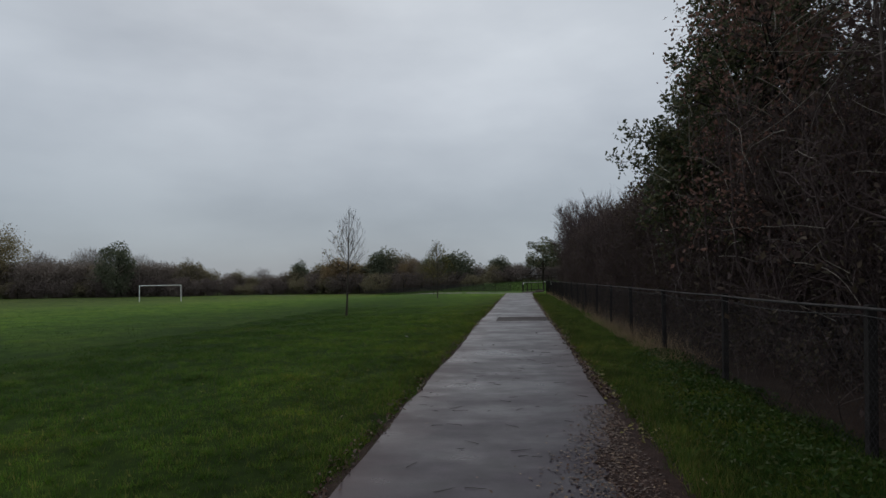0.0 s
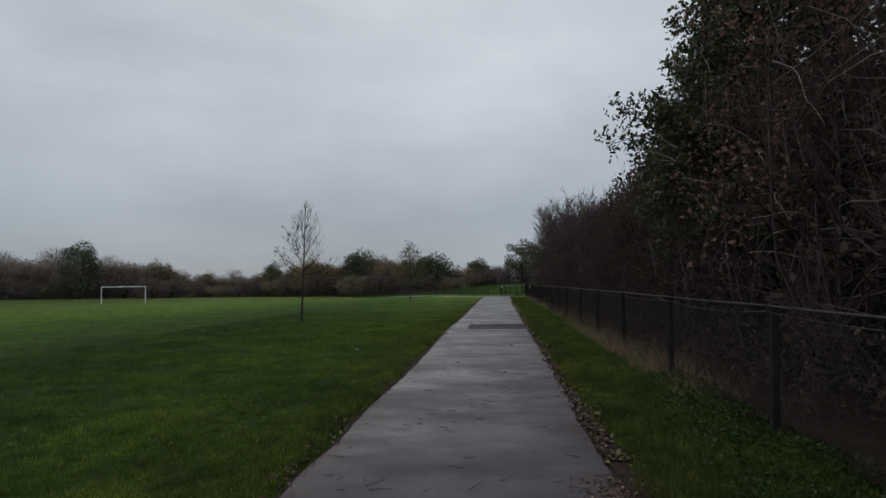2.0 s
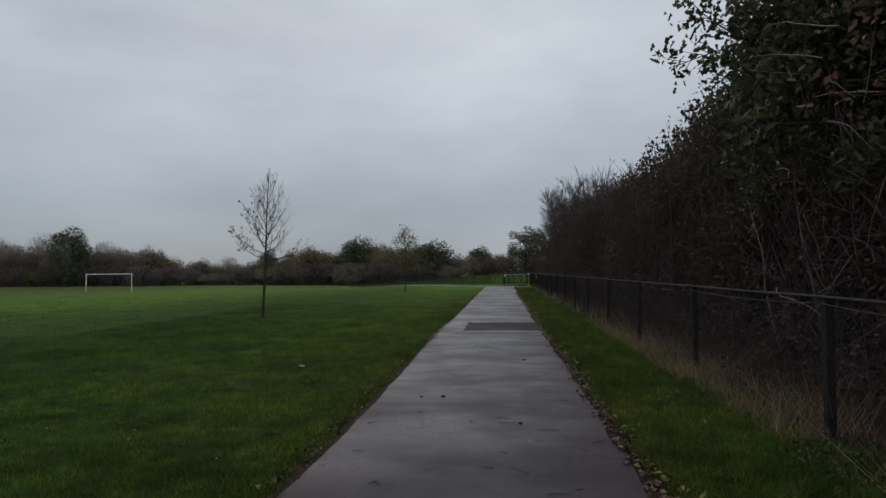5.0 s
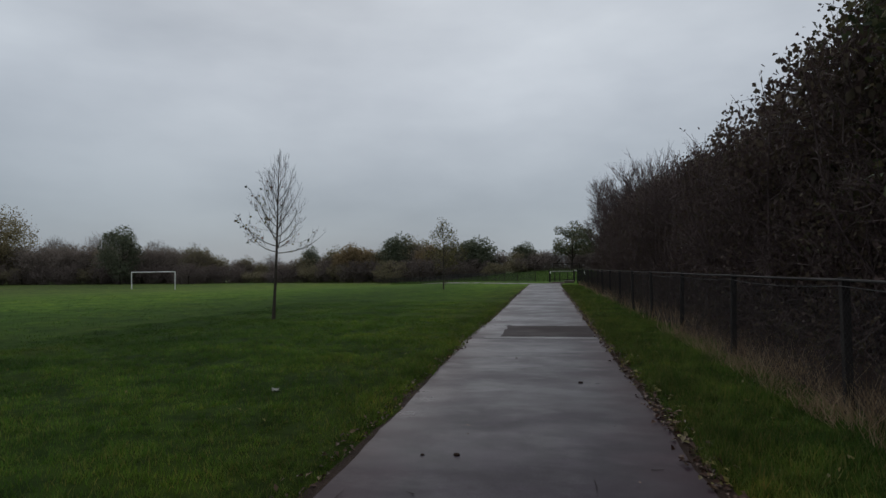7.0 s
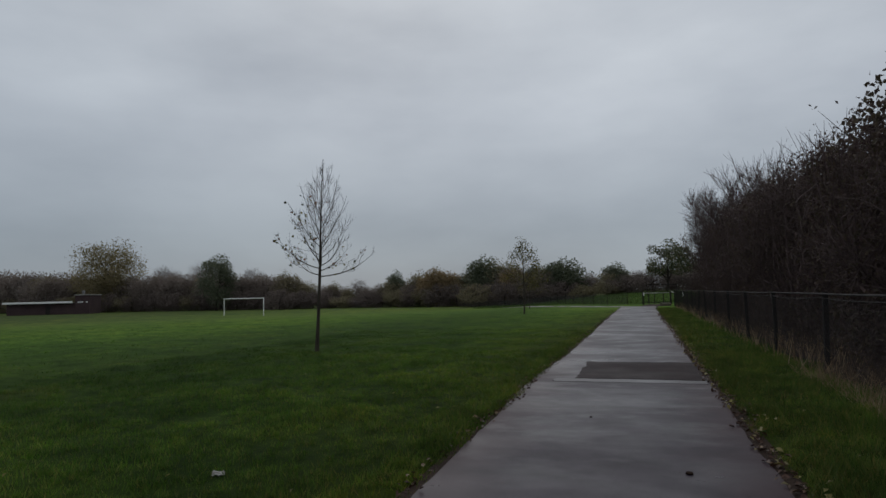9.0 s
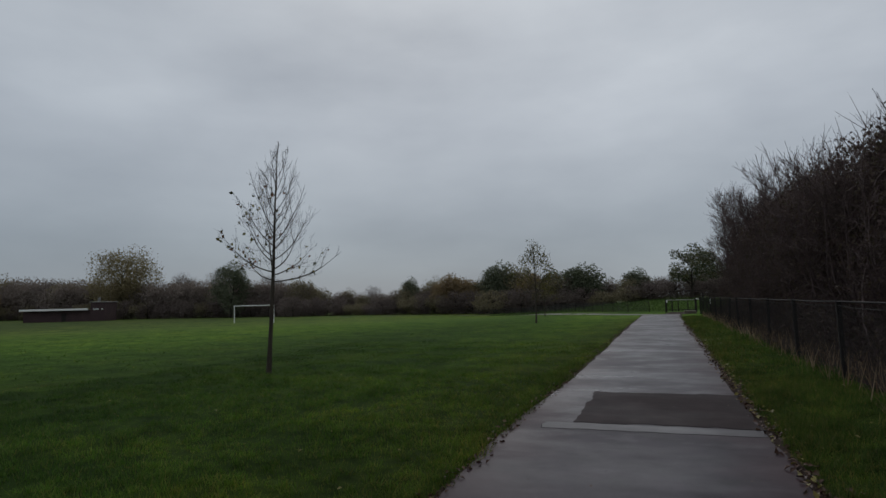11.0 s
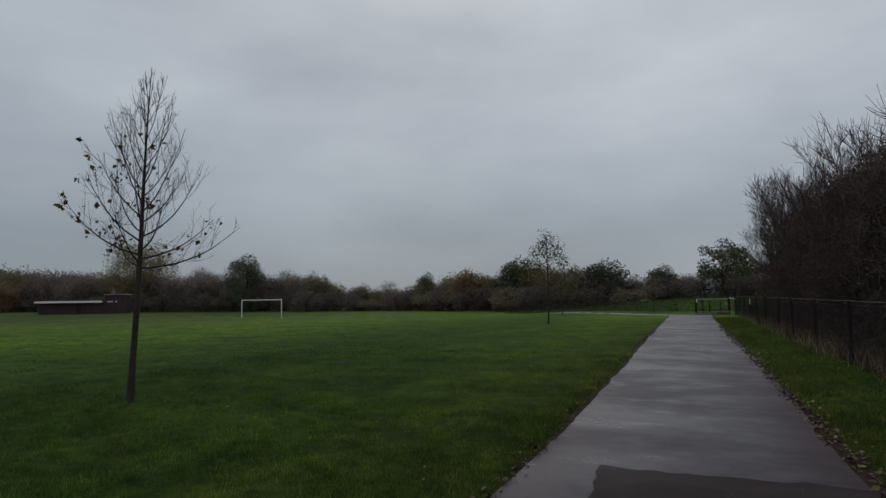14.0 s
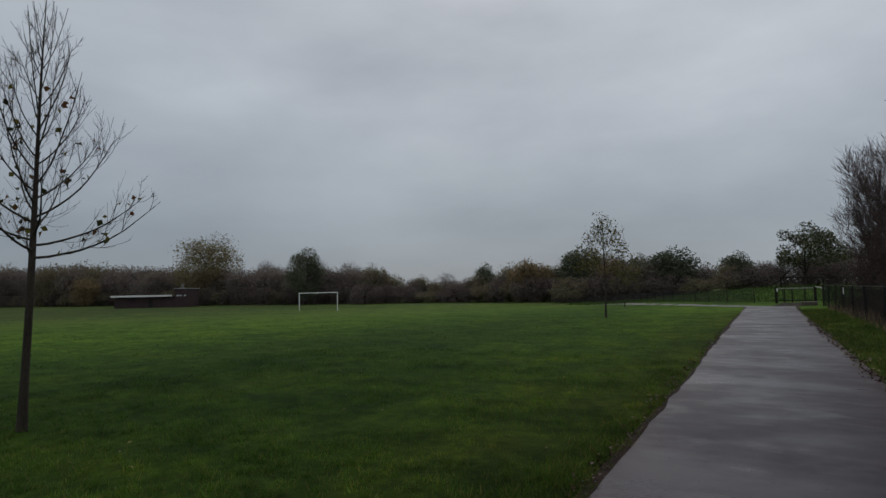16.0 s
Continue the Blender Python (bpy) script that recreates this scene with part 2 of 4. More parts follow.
_b.inputs["Base Color"].default_value, _b.inputs["Roughness"].default_value = (0.3, 0.32, 0.34, 1), 0.08


def wet_tarmac(name, tone, dry, wet, stain=None, pools=0.0, spec=0.2):
    m, t, b = material(name)
    c = t.nodes.new("ShaderNodeTexCoord")
    mp = t.nodes.new("ShaderNodeMapping")
    mp.inputs["Scale"].default_value = (0.6, 0.9, 1.0)
    link(t, c, "Object", mp, 0)
    broad, mid, grit = noise_tex(t, 0.9, 5, 0.6), noise_tex(t, 2.6, 4), noise_tex(t, 130, 3, 0.7)
    link(t, mp, 0, broad, 0)
    link(t, c, "Object", mid, 0)
    link(t, c, "Object", grit, 0)
    base = ramp(t, [(0.3, tuple(v * 0.7 for v in tone)), (0.52, tone), (0.7, tuple(v * 1.3 for v in tone))])
    link(t, mid, 0, base, 0)
    speck = ramp(t, [(0.3, (0.55, 0.55, 0.55)), (0.7, (1.4, 1.4, 1.4))])
    link(t, grit, 0, speck, 0)
    mx = mixer(t, "MULTIPLY", 1.0)
    link(t, base, 0, mx, 6)
    link(t, speck, 0, mx, 7)
    last = mx
    if stain:
        # leaf-brown staining that creeps in from both margins
        sep = t.nodes.new("ShaderNodeSeparateXYZ")
        link(t, c, "Object", sep, 0)
        off = t.nodes.new("ShaderNodeMath")
        off.operation = "ADD"
        off.inputs[1].default_value = 0.05
        link(t, sep, "X", off, 0)
        ab = t.nodes.new("ShaderNodeMath")
        ab.operation = "ABSOLUTE"
        link(t, off, 0, ab, 0)
        sn = noise_tex(t, 1.3, 5, 0.65)
        link(t, c, "Object", sn, 0)
        ad = t.nodes.new("ShaderNodeMath")
        ad.operation = "MULTIPLY_ADD"
        ad.inputs[1].default_value = 1.1
        link(t, sn, 0, ad, 0)
        link(t, ab, 0, ad, 2)
        fm = ramp(t, [(0.0, (0, 0, 0)), (1.0, (0.85, 0.85, 0.85))])
        sc = t.nodes.new("ShaderNodeMapRange")
        sc.inputs[1].default_value, sc.inputs[2].default_value = 1.15, 1.85
        link(t, ad, 0, sc, 0)
        link(t, sc, 0, fm, 0)
        st = mixer(t, "MIX", 0.5)
        link(t, fm, 0, st, 0)
        link(t, mx, 2, st, 6)
        st.inputs[7].default_value = (*stain, 1)
        last = st
    link(t, last, 2, b, "Base Color")
    # damp all over, with thin films of standing water lying across it
    gloss = ramp(t, [(0.36, (wet,) * 3), (0.48, ((wet + dry) / 2,) * 3), (0.60, (dry,) * 3)])
    link(t, broad, 0, gloss, 0)
    fmap = t.nodes.new("ShaderNodeMapping")
    fmap.inputs["Scale"].default_value = (1.0, 1.7, 1.0)
    link(t, c, "Object", fmap, 0)
    film = noise_tex(t, 1.15, 6, 0.62)
    link(t, fmap, 0, film, 0)
    pool = ramp(t, [(0.52, (0, 0, 0)), (0.68, (pools,) * 3)])
    link(t, film, 0, pool, 0)
    rg_ = mixer(t, "MIX", 0.5)
    link(t, pool, 0, rg_, 0)
    link(t, gloss, 0, rg_, 6)
    rg_.inputs[7].default_value = (0.18, 0.18, 0.18, 1)
    link(t, rg_, 2, b, "Roughness")
    calm = t.nodes.new("ShaderNodeMath")
    calm.operation = "MULTIPLY_ADD"
    calm.inputs[1].default_value, calm.inputs[2].default_value = -0.12, 0.13
    link(t, pool, 0, calm, 0)
    bp = t.nodes.new("ShaderNodeBump")
    bp.inputs["Distance"].default_value = 0.004
    link(t, calm, 0, bp, "Strength")
    b.inputs["Specular IOR Level"].default_value = spec
    link(t, grit, 0, bp, "Height")
    link(t, bp, 0, b, "Normal")
    return m


TARMAC = wet_tarmac("wet_tarmac", (0.030, 0.022, 0.032), 0.45, 0.28, (0.044, 0.023, 0.027), 0.5, 0.05)
TARMAC_NEW = wet_tarmac("repair_tarmac", (0.030, 0.021, 0.022), 0.84, 0.68, None, 0.0, 0.10)
SEAM = wet_tarmac("wet_seam", (0.046, 0.040, 0.046), 0.4, 0.28, None, 0.3, 0.10)


# ---- mesh helpers ----
def mesh_of(name, verts, faces, mat_):
    """A mesh from arrays: faces is one (n, k) array."""
    verts, faces = np.asarray(verts, "f"), np.asarray(faces, "i")
    me = bpy.data.meshes.new(name)
    n, k = faces.shape
    me.vertices.add(len(verts))
    me.vertices.foreach_set("co", verts.ravel())
    me.loops.add(n * k)
    me.loops.foreach_set("vertex_index", faces.ravel())
    me.polygons.add(n)
    me.polygons.foreach_set("loop_start", np.arange(0, n * k, k, dtype="i"))
    me.update(calc_edges=True)
    me.materials.append(mat_)
    return me


def part(name, data, mat_, parent=None, label="", smooth=False):
    """data: (verts, faces) arrays or a bmesh. One mesh object, under its parent if there is one."""
    if isinstance(data, bmesh.types.BMesh):
        me = bpy.data.meshes.new(name)
        data.to_mesh(me)
        data.free()
        me.materials.append(mat_)
    else:
        me = mesh_of(name, data[0], data[1], mat_)
    if smooth:
        me.polygons.foreach_set("use_smooth", np.ones(len(me.polygons), dtype=bool))
    ob = new(name, me)
    if parent:
        ob.parent = parent
        if name in ("twig_tangle", "leaves", "dead_twig_tangle", "crown"):
            tagged(ob, kind="stuff")
    return tagged(ob, label)


def thing(name, at, label, category, group="", turn=0.0, kind=""):
    ob = new(name)
    ob.location, ob.rotation_euler = at, (0, 0, turn)
    ob.empty_display_size = 0.2
    return tagged(ob, label, category, group, kind)


def box(x0, y0, z0, x1, y1, z1, bevel=0.0, bm=None):
    bm = bm or bmesh.new()
    r = bmesh.ops.create_cube(bm, size=1, matrix=Matrix.Translation(((x0 + x1) / 2, (y0 + y1) / 2, (z0 + z1) / 2)) @ Matrix.Diagonal((x1 - x0, y1 - y0, z1 - z0, 1)))
    if bevel:
        es = list({e for v in r["verts"] for e in v.link_edges})
        bmesh.ops.bevel(bm, geom=es, offset=bevel, segments=2, affect="EDGES", profile=0.6)
    return bm


def limbs(name, P, R, sides, mat_, parent):
    """Each limb a mesh of its own."""
    for i in range(len(P)):
        part(name, tubes(P[i:i + 1], R[i:i + 1], sides), mat_, parent, smooth=True)


def unit(v):
    return v / np.maximum(np.linalg.norm(v, axis=-1, keepdims=True), 1e-9)


def tubes(P, R, sides=3):
    """Tapered tubes along n polylines of k points each."""
    P, R = np.asarray(P, float), np.asarray(R, float)
    n, k, _ = P.shape
    d = unit(P[:, -1] - P[:, 0])
    ref = np.where(np.abs(d[:, 2:3]) < 0.8, np.array([[0, 0, 1.0]]), np.array([[1.0, 0, 0]]))
    u = unit(np.cross(d, ref))
    v = np.cross(d, u)
    a = np.arange(sides) * 2 * math.pi / sides
    ring = np.cos(a)[None, :, None] * u[:, None] + np.sin(a)[None, :, None] * v[:, None]
    V = P[:, :, None] + R[:, :, None, None] * ring[:, None]
    i = np.arange(n)[:, None, None] * k * sides + np.arange(k - 1)[None, :, None] * sides
    s, s2 = np.arange(sides)[None, None], (np.arange(sides)[None, None] + 1) % sides
    F = np.stack([i + s, i + s2, i + s2 + sides, i + s + sides], -1)
    return V.reshape(-1, 3), F.reshape(-1, 4)


def join(*pairs):
    vs, fs, o = [], [], 0
    for v, f in pairs:
        vs.append(v)
        fs.append(f + o)
        o += len(v)
    return np.concatenate(vs), np.concatenate(fs)


def grow(rng, S, D, L, K=6, up=0.0, wiggle=0.1):
    """Limbs from S along D, of length L, bending upwards and wandering."""
    S, D, L = np.asarray(S, float), unit(np.asarray(D, float)), np.asarray(L, float)
    pts = [S]
    for _ in range(K - 1):
        D = unit(D + np.reshape(up, (-1, 1)) * np.array([[0, 0, 1.0]]) + rng.normal(0, wiggle, D.shape))
        pts.append(pts[-1] + D * L[:, None] / (K - 1))
    return np.stack(pts, 1)


def taper(r0, r1, K):
    r0, r1 = np.broadcast_arrays(np.asarray(r0, float), np.asarray(r1, float))
    w = np.linspace(0, 1, K)
    return r0[:, None] * (1 - w) + r1[:, None] * w


def rein(P, radius):
    """Draws limbs that stray further out than radius back in."""
    r = np.hypot(P[..., 0], P[..., 1])
    radius = radius * (0.55 + 0.45 * np.abs(np.sin(np.arange(len(P)) * 12.9898)))[:, None]
    k = np.where(r > radius * 0.6, (radius * 0.6 + (radius * 0.4) * np.tanh((r - radius * 0.6) / (radius * 0.4))) / np.maximum(r, 1e-6), 1.0)
    Q = P.copy()
    Q[..., 0] *= k
    Q[..., 1] *= k
    return Q


def fork(rng, P, count, lo, hi, a0, a1):
    """Places and directions of count side shoots on each limb of P."""
    n, k, _ = P.shape
    i = np.repeat(np.arange(n), count)
    t = rng.uniform(lo, hi, len(i)) * (k - 1)
    j = np.minimum(t.astype(int), k - 2)
    w = (t - j)[:, None]
    S = P[i, j] * (1 - w) + P[i, j + 1] * w
    T = unit(P[i, j + 1] - P[i, j])
    side = unit(np.cross(T, rng.normal(0, 1, T.shape)))
    a = np.radians(rng.uniform(a0, a1, len(i)))[:, None]
    return S, T * np.cos(a) + side * np.sin(a), i, t / (k - 1)


def leaves(rng, C, size, facing=None, spread=0.7, width=0.55, fold=0.25):
    """Folded leaves (two triangles each) at C; facing: mean normals, None for any way."""
    C = np.asarray(C, float)
    n = len(C)
    size = np.broadcast_to(np.asarray(size, float), (n,)) * rng.uniform(0.65, 1.3, n)
    N = rng.normal(0, 1, (n, 3))
    if facing is not None:
        N = np.asarray(facing, float) + N * spread
    N = unit(N)
    A = unit(np.cross(N, rng.normal(0, 1, (n, 3))))
    B = np.cross(N, A)
    h = (size / 2)[:, None]
    lift = N * h * fold
    V = np.stack([C - A * h, C + B * h * width + lift, C + A * h, C - B * h * width + lift], 1).reshape(-1, 3)
    i = np.arange(n)[:, None] * 4
    return V, np.concatenate([i + [0, 1, 2], i + [0, 2, 3]], 1).reshape(-1, 3)


def lobed_leaves(rng, C, size):
    """Oak leaves: two lobed halves folded along the midrib."""
    n = len(C)
    size = size * rng.uniform(0.7, 1.3, n)
    N = unit(rng.normal(0, 1, (n, 3)) + np.array([0, 0, 0.4]))
    A = unit(np.cross(N, rng.normal(0, 1, (n, 3))))
    B = np.cross(N, A)
    h = (size / 2)[:, None]
    outline = [(0.0, -1.0), (0.42, -0.45), (0.24, -0.12), (0.62, 0.35), (0.34, 0.60), (0.0, 1.0)]
    V = [C + A * h * v + B * h * u + N * h * abs(u) * 0.4 for u, v in outline]
    V += [C + A * h * v - B * h * u + N * h * abs(u) * 0.4 for u, v in outline[1:5]]
    i = np.arange(n)[:, None] * 10
    F = np.concatenate([i + [0, 1, 2, 3, 4, 5], i + [0, 5, 9, 8, 7, 6]], 1).reshape(-1, 6)
    return np.stack(V, 1).reshape(-1, 3), F


def blades(rng, X, Y, Z, tall, wide, lean=0.5):
    """Grass blades: one tapering triangle each."""
    n = len(X)
    a = rng.uniform(0, 2 * math.pi, n)
    h = tall * rng.uniform(0.5, 1.25, n)
    w = wide * rng.uniform(0.6, 1.3, n)
    b = rng.uniform(0, 2 * math.pi, n)
    s = h * lean * rng.uniform(0.2, 1.2, n)
    O = np.stack([X, Y, Z - 0.005], 1)
    side = np.stack([np.cos(a) * w / 2, np.sin(a) * w / 2, 0 * w], 1)
    tip = O + np.stack([np.cos(b) * s, np.sin(b) * s, h], 1)
    V = np.stack([O - side, O + side, tip], 1).reshape(-1, 3)
    return V, np.arange(3 * n).reshape(-1, 3)


# ---- the ground ----
def smooth(t):
    t = np.clip(t, 0, 1)
    return t * t * (3 - 2 * t)


def ground_z(x, y):
    """Level along the path, falling a metre towards the pitch, rising as a bank behind the gate."""
    x, y = np.asarray(x, float), np.asarray(y, float)
    r = np.hypot(x, y - 20)
    fall = -1.0 * smooth((r - 25) / 60) * smooth((-x + 5) / 25)
    bank = 0.85 * smooth((y - 63) / 46) * smooth((x + 28) / 28)
    return fall + bank


def swell(x, y):
    """Small unevenness of the turf, none on the path."""
    off = smooth((np.abs(np.asarray(x) + 0.05) - 1.5) / 1.5)
    return off * (0.020 * np.sin(1.9 * x + 0.7 * y) * np.sin(1.3 * y - 0.6 * x) + 0.015 * np.sin(4.3 * x + 1.1) * np.sin(3.7 * y + x))


def turf_z(x, y):
    lip = 0.035 * smooth((np.abs(np.asarray(x) + 0.05) - 1.27) / 0.14) * (np.asarray(y) < 52)
    return ground_z(x, y) + swell(x, y) + lip


xs = np.unique(np.concatenate([-np.geomspace(40, 2500, 22), np.arange(-40, -12, 1.0), np.arange(-12, 6, 0.3), np.arange(-1.9, -1.1, 0.05), np.arange(1.0, 1.8, 0.05), np.arange(6, 40, 2.0), np.geomspace(40, 2500, 16)]))
ys = np.unique(np.concatenate([-np.geomspace(8, 2500, 14), np.arange(-8, 45, 0.4), np.arange(45, 140, 2.0), np.geomspace(140, 2500, 18)]))
GX, GY = np.meshgrid(xs, ys)
GV = np.stack([GX, GY, turf_z(GX, GY)], -1).reshape(-1, 3)
nx, ny = len(xs), len(ys)
gi = (np.arange(ny - 1)[:, None] * nx + np.arange(nx - 1)[None]).reshape(-1, 1)
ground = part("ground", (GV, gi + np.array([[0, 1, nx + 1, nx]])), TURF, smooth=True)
tagged(ground, "mown green park field of damp autumn grass", "grass field", kind="structure")

# the tarmac path: straight for fifty metres, then bending away to the left
PATH_L, PATH_R = -1.24, 1.14


def strip(line, half_l, half_r, lift, wob, seed, step=0.25, bulge=0.0):
    """A ribbon along a polyline with slightly ragged edges, laid on the ground."""
    line = np.asarray(line, float)
    d = np.concatenate([[0], np.cumsum(np.linalg.norm(np.diff(line, axis=0), axis=1))])
    s = np.arange(0, d[-1], step)
    c = np.stack([np.interp(s, d, line[:, 0]), np.interp(s, d, line[:, 1])], 1)
    for _ in range(12):
        c[1:-1] = (c[:-2] + 2 * c[1:-1] + c[2:]) / 4
    tan = unit(np.gradient(c, axis=0))
    nor = np.stack([tan[:, 1], -tan[:, 0]], 1)
    rng = np.random.default_rng(seed)
    def rag():
        w = rng.normal(0, 1, len(s))
        return wob * (np.convolve(w, np.ones(3) / 3, "same") + 1.6 * np.convolve(w, np.ones(14) / 14, "same"))
    cols = [-half_l + rag() - 0.015 - bulge * np.exp(-((c[:, 1] - 19.0) / 3.0) ** 2), -half_l * 0.5 + 0 * s, 0 * s, half_r * 0.5 + 0 * s, half_r + rag() + 0.17 * smooth((c[:, 1] - 19.0) / 22.0)]
    V = np.stack([np.concatenate([c + nor * q[:, None], (ground_z(*(c + nor * q[:, None]).T) + lift)[:, None]], 1) for q in cols], 1)
    m = len(cols)
    i = (np.arange(len(s) - 1)[:, None] * m + np.arange(m - 1)[None]).reshape(-1, 1)
    return V.reshape(-1, 3), i + np.array([[0, 1, m + 1, m]])


MID = (PATH_L + PATH_R) / 2
half = (PATH_R - PATH_L) / 2
main_line = [(MID, -14), (MID, 30), (MID, 53), (MID + 0.05, 61.4)]
side_line = [(0.2, 60.2), (-1.6, 62.2), (-3.9, 65.4), (-9.0, 73.8), (-14, 84.5), (-22, 101), (-32, 108.5), (-45, 110.6), (-56, 111)]
soil = part("soil_margin", strip(main_line, half + 0.08, half + 0.12, 0.010, 0.04, 3, bulge=0.17), SOIL, smooth=True)
tagged(soil, "strip of bare damp soil along the path edges", "soil", kind="structure")
path = part("path", strip(main_line, half, half, 0.018, 0.025, 4, bulge=0.17), TARMAC, smooth=True)
tagged(path, "wet grey tarmac footpath with ragged leaf-strewn edges", "footpath", kind="structure")
side = part("side_path", strip(side_line, 0.75, 0.75, 0.012, 0.03, 6), TARMAC, smooth=True)
tagged(side, "narrow tarmac side path running to the wood", "footpath", kind="structure")
spur = part("path_to_gate", strip([(0.9, 61.2), (1.2, 63.5), (1.65, 67.6)], 0.8, 0.8, 0.008, 0.03, 5), SOIL, smooth=True)
tagged(spur, "short muddy trodden spur leading to the gate", "footpath", kind="structure")


def slab(x0, y0, x1, y1, z0, z1, wob, seed):
    """A thin flat patch with slightly uneven edges."""
    rng = np.random.default_rng(seed)
    bm = bmesh.new()
    n = 14
    loop = [(x0 + (x1 - x0) * i / n, y0) for i in range(n)] + [(x1, y0 + (y1 - y0) * i / n) for i in range(n)]
    loop += [(x1 - (x1 - x0) * i / n, y1) for i in range(n)] + [(x0, y1 - (y1 - y0) * i / n) for i in range(n)]
    vs = [bm.verts.new((x + rng.normal(0, wob), y + rng.normal(0, wob), z1)) for x, y in loop]
    f = bm.faces.new(vs)
    r = bmesh.ops.extrude_face_region(bm, geom=[f])
    bmesh.ops.translate(bm, verts=[v for v in r["geom"] if isinstance(v, bmesh.types.BMVert)], vec=(0, 0, z0 - z1))
    bmesh.ops.recalc_face_normals(bm, faces=bm.faces[:])
    return bm


tagged(part("path_seam", slab(-1.05, 19.45, 1.12, 19.76, 0.0, 0.0215, 0.012, 7), SEAM), "pale wet seam across the tarmac path", "path seam", kind="structure")
tagged(part("path_patch", slab(-0.74, 19.80, 1.13, 22.05, 0.0, 0.022, 0.022, 9), TARMAC_NEW), "darker rectangular tarmac repair in the path", "path repair", kind="structure")


# ---- trees ----
def sapling(at, tall, crown_from, spread_, n_leaf, leaf_mat, seed, label, lean=(0.0, 0.0), leaf_size=0.085, low_bias=1.0, open_=1.0):
    rng = np.random.default_rng(seed)
    tree = thing("young_tree", (at[0], at[1], float(turf_z(*at))), label, "tree", "young trees in the grass")
    K = 9
    w = np.linspace(0, 1, K)
    trunk = np.stack([lean[0] * w ** 1.4 + 0.03 * np.sin(5 * w), lean[1] * w, tall * w], 1)[None]
    trunk[0, 0, 2] = -0.05
    rt = np.interp(w, [0, 0.04, 0.37, 0.7, 1], [0.062, 0.046, 0.038, 0.018, 0.004])[None] * tall / 4.85
    part("trunk", tubes(trunk, rt, 8), BARK_PALE, tree, smooth=True)
    n = 34
    h = crown_from + (1 - crown_from) * 0.84 * np.linspace(0, 1, n) ** 1.2
    S = np.stack([np.interp(h, w, trunk[0, :, i]) for i in range(3)], 1)
    rel = (h - crown_from) / (1 - crown_from)
    L = spread_ * np.interp(rel, [0, 0.12, 0.35, 0.6, 0.8, 1], [1.36, 1.36, 1.15, 0.85, 0.55, 0.3]) * rng.uniform(0.84, 1.1, n)
    az = 0.4 + np.arange(n) * 2.4 + rng.normal(0, 0.2, n)
    rise = np.interp(rel, [0, 0.1, 0.3, 0.6, 1], [-0.02, 0.26, 0.72, 1.25, 2.4]) / open_ * rng.uniform(0.8, 1.2, n)
    D = np.stack([np.cos(az), np.sin(az), rise], 1)
    # limbs leave the stem almost level and sweep upwards to their tips
    def trim(P):
        """Shortens limbs that reach outside the egg-shaped crown."""
        z = (P[..., 2] / tall - crown_from) / (1 - crown_from)
        cx, cy = np.interp(P[..., 2], trunk[0, :, 2], trunk[0, :, 0]), np.interp(P[..., 2], trunk[0, :, 2], trunk[0, :, 1])
        lim = spread_ * (1 + 0.5 * (open_ - 1) * smooth(z / 0.3)) * np.interp(z, [-0.1, 0.0, 0.12, 0.3, 0.55, 0.8, 1.0, 1.1], [0.95, 0.98, 1.0, 0.88, 0.62, 0.36, 0.14, 0.03])
        out = np.max(np.hypot(P[..., 0] - cx, P[..., 1] - cy) / lim, axis=1)
        f = np.minimum(1.0, rng.uniform(0.92, 1.12, len(P)) / out)[:, None, None]
        return P[:, :1] + (P - P[:, :1]) * f

    A = grow(rng, S, D, L, 10, np.interp(rel, [0, 0.15, 0.5, 1], [0.085, 0.125, 0.16, 0.16]), 0.035)
    A = trim(A)
    rA = taper(np.interp(h, w, rt[0]) * 0.46, 0.0026, 10)
    S2, D2, i2, t2 = fork(rng, A, 9, 0.18, 0.95, 22, 50)
    # the upper shoots carry fewer side twigs
    few = rng.uniform(0, 1, len(i2)) < np.interp(rel[i2], [0, 0.35, 0.6, 1], [1.0, 0.9, 0.5, 0.3])
    S2, D2, i2, t2 = S2[few], D2[few], i2[few], t2[few]
    B = grow(rng, S2, D2, L[i2] * (0.46 - 0.26 * t2) * rng.uniform(0.5, 1.25, len(i2)), 6, 0.16, 0.05)
    B = trim(B)
    S3, D3, i3, t3 = fork(rng, B, 4, 0.2, 0.9, 25, 50)
    C = grow(rng, S3, D3, np.linalg.norm(B[i3, -1] - B[i3, 0], axis=1) * rng.uniform(0.25, 0.55, len(i3)), 4, 0.14, 0.06)
    C = trim(C)
    limbs("branch", A, rA, 5, BARK_PALE, tree)
    part("twig_tangle", join(tubes(B, taper(np.full(len(B), 0.0036), 0.0016, 6), 3), tubes(C, taper(np.full(len(C), 0.0022), 0.0012, 4), 3)), BARK, tree)
    tips = np.concatenate([B[:, -1], C[:, -1], C[:, 2]])
    pick = rng.uniform(0, 1, len(tips)) ** 1.0
    weight = np.exp(-low_bias * (tips[:, 2] / tall - crown_from)) * (np.where(tips[:, 0] < 0.1, 1.25, 0.95) if n_leaf < 300 else 1.0) * pick
    idx = np.argsort(-weight)[:n_leaf]
    c = tips[idx] - np.array([0, 0, leaf_size * 0.4]) + rng.normal(0, 0.03 if n_leaf < 300 else 0.11, (len(idx), 3))
    part("leaves", leaves(rng, c, leaf_size, width=0.75, fold=0.35), leaf_mat, tree)
    return tree


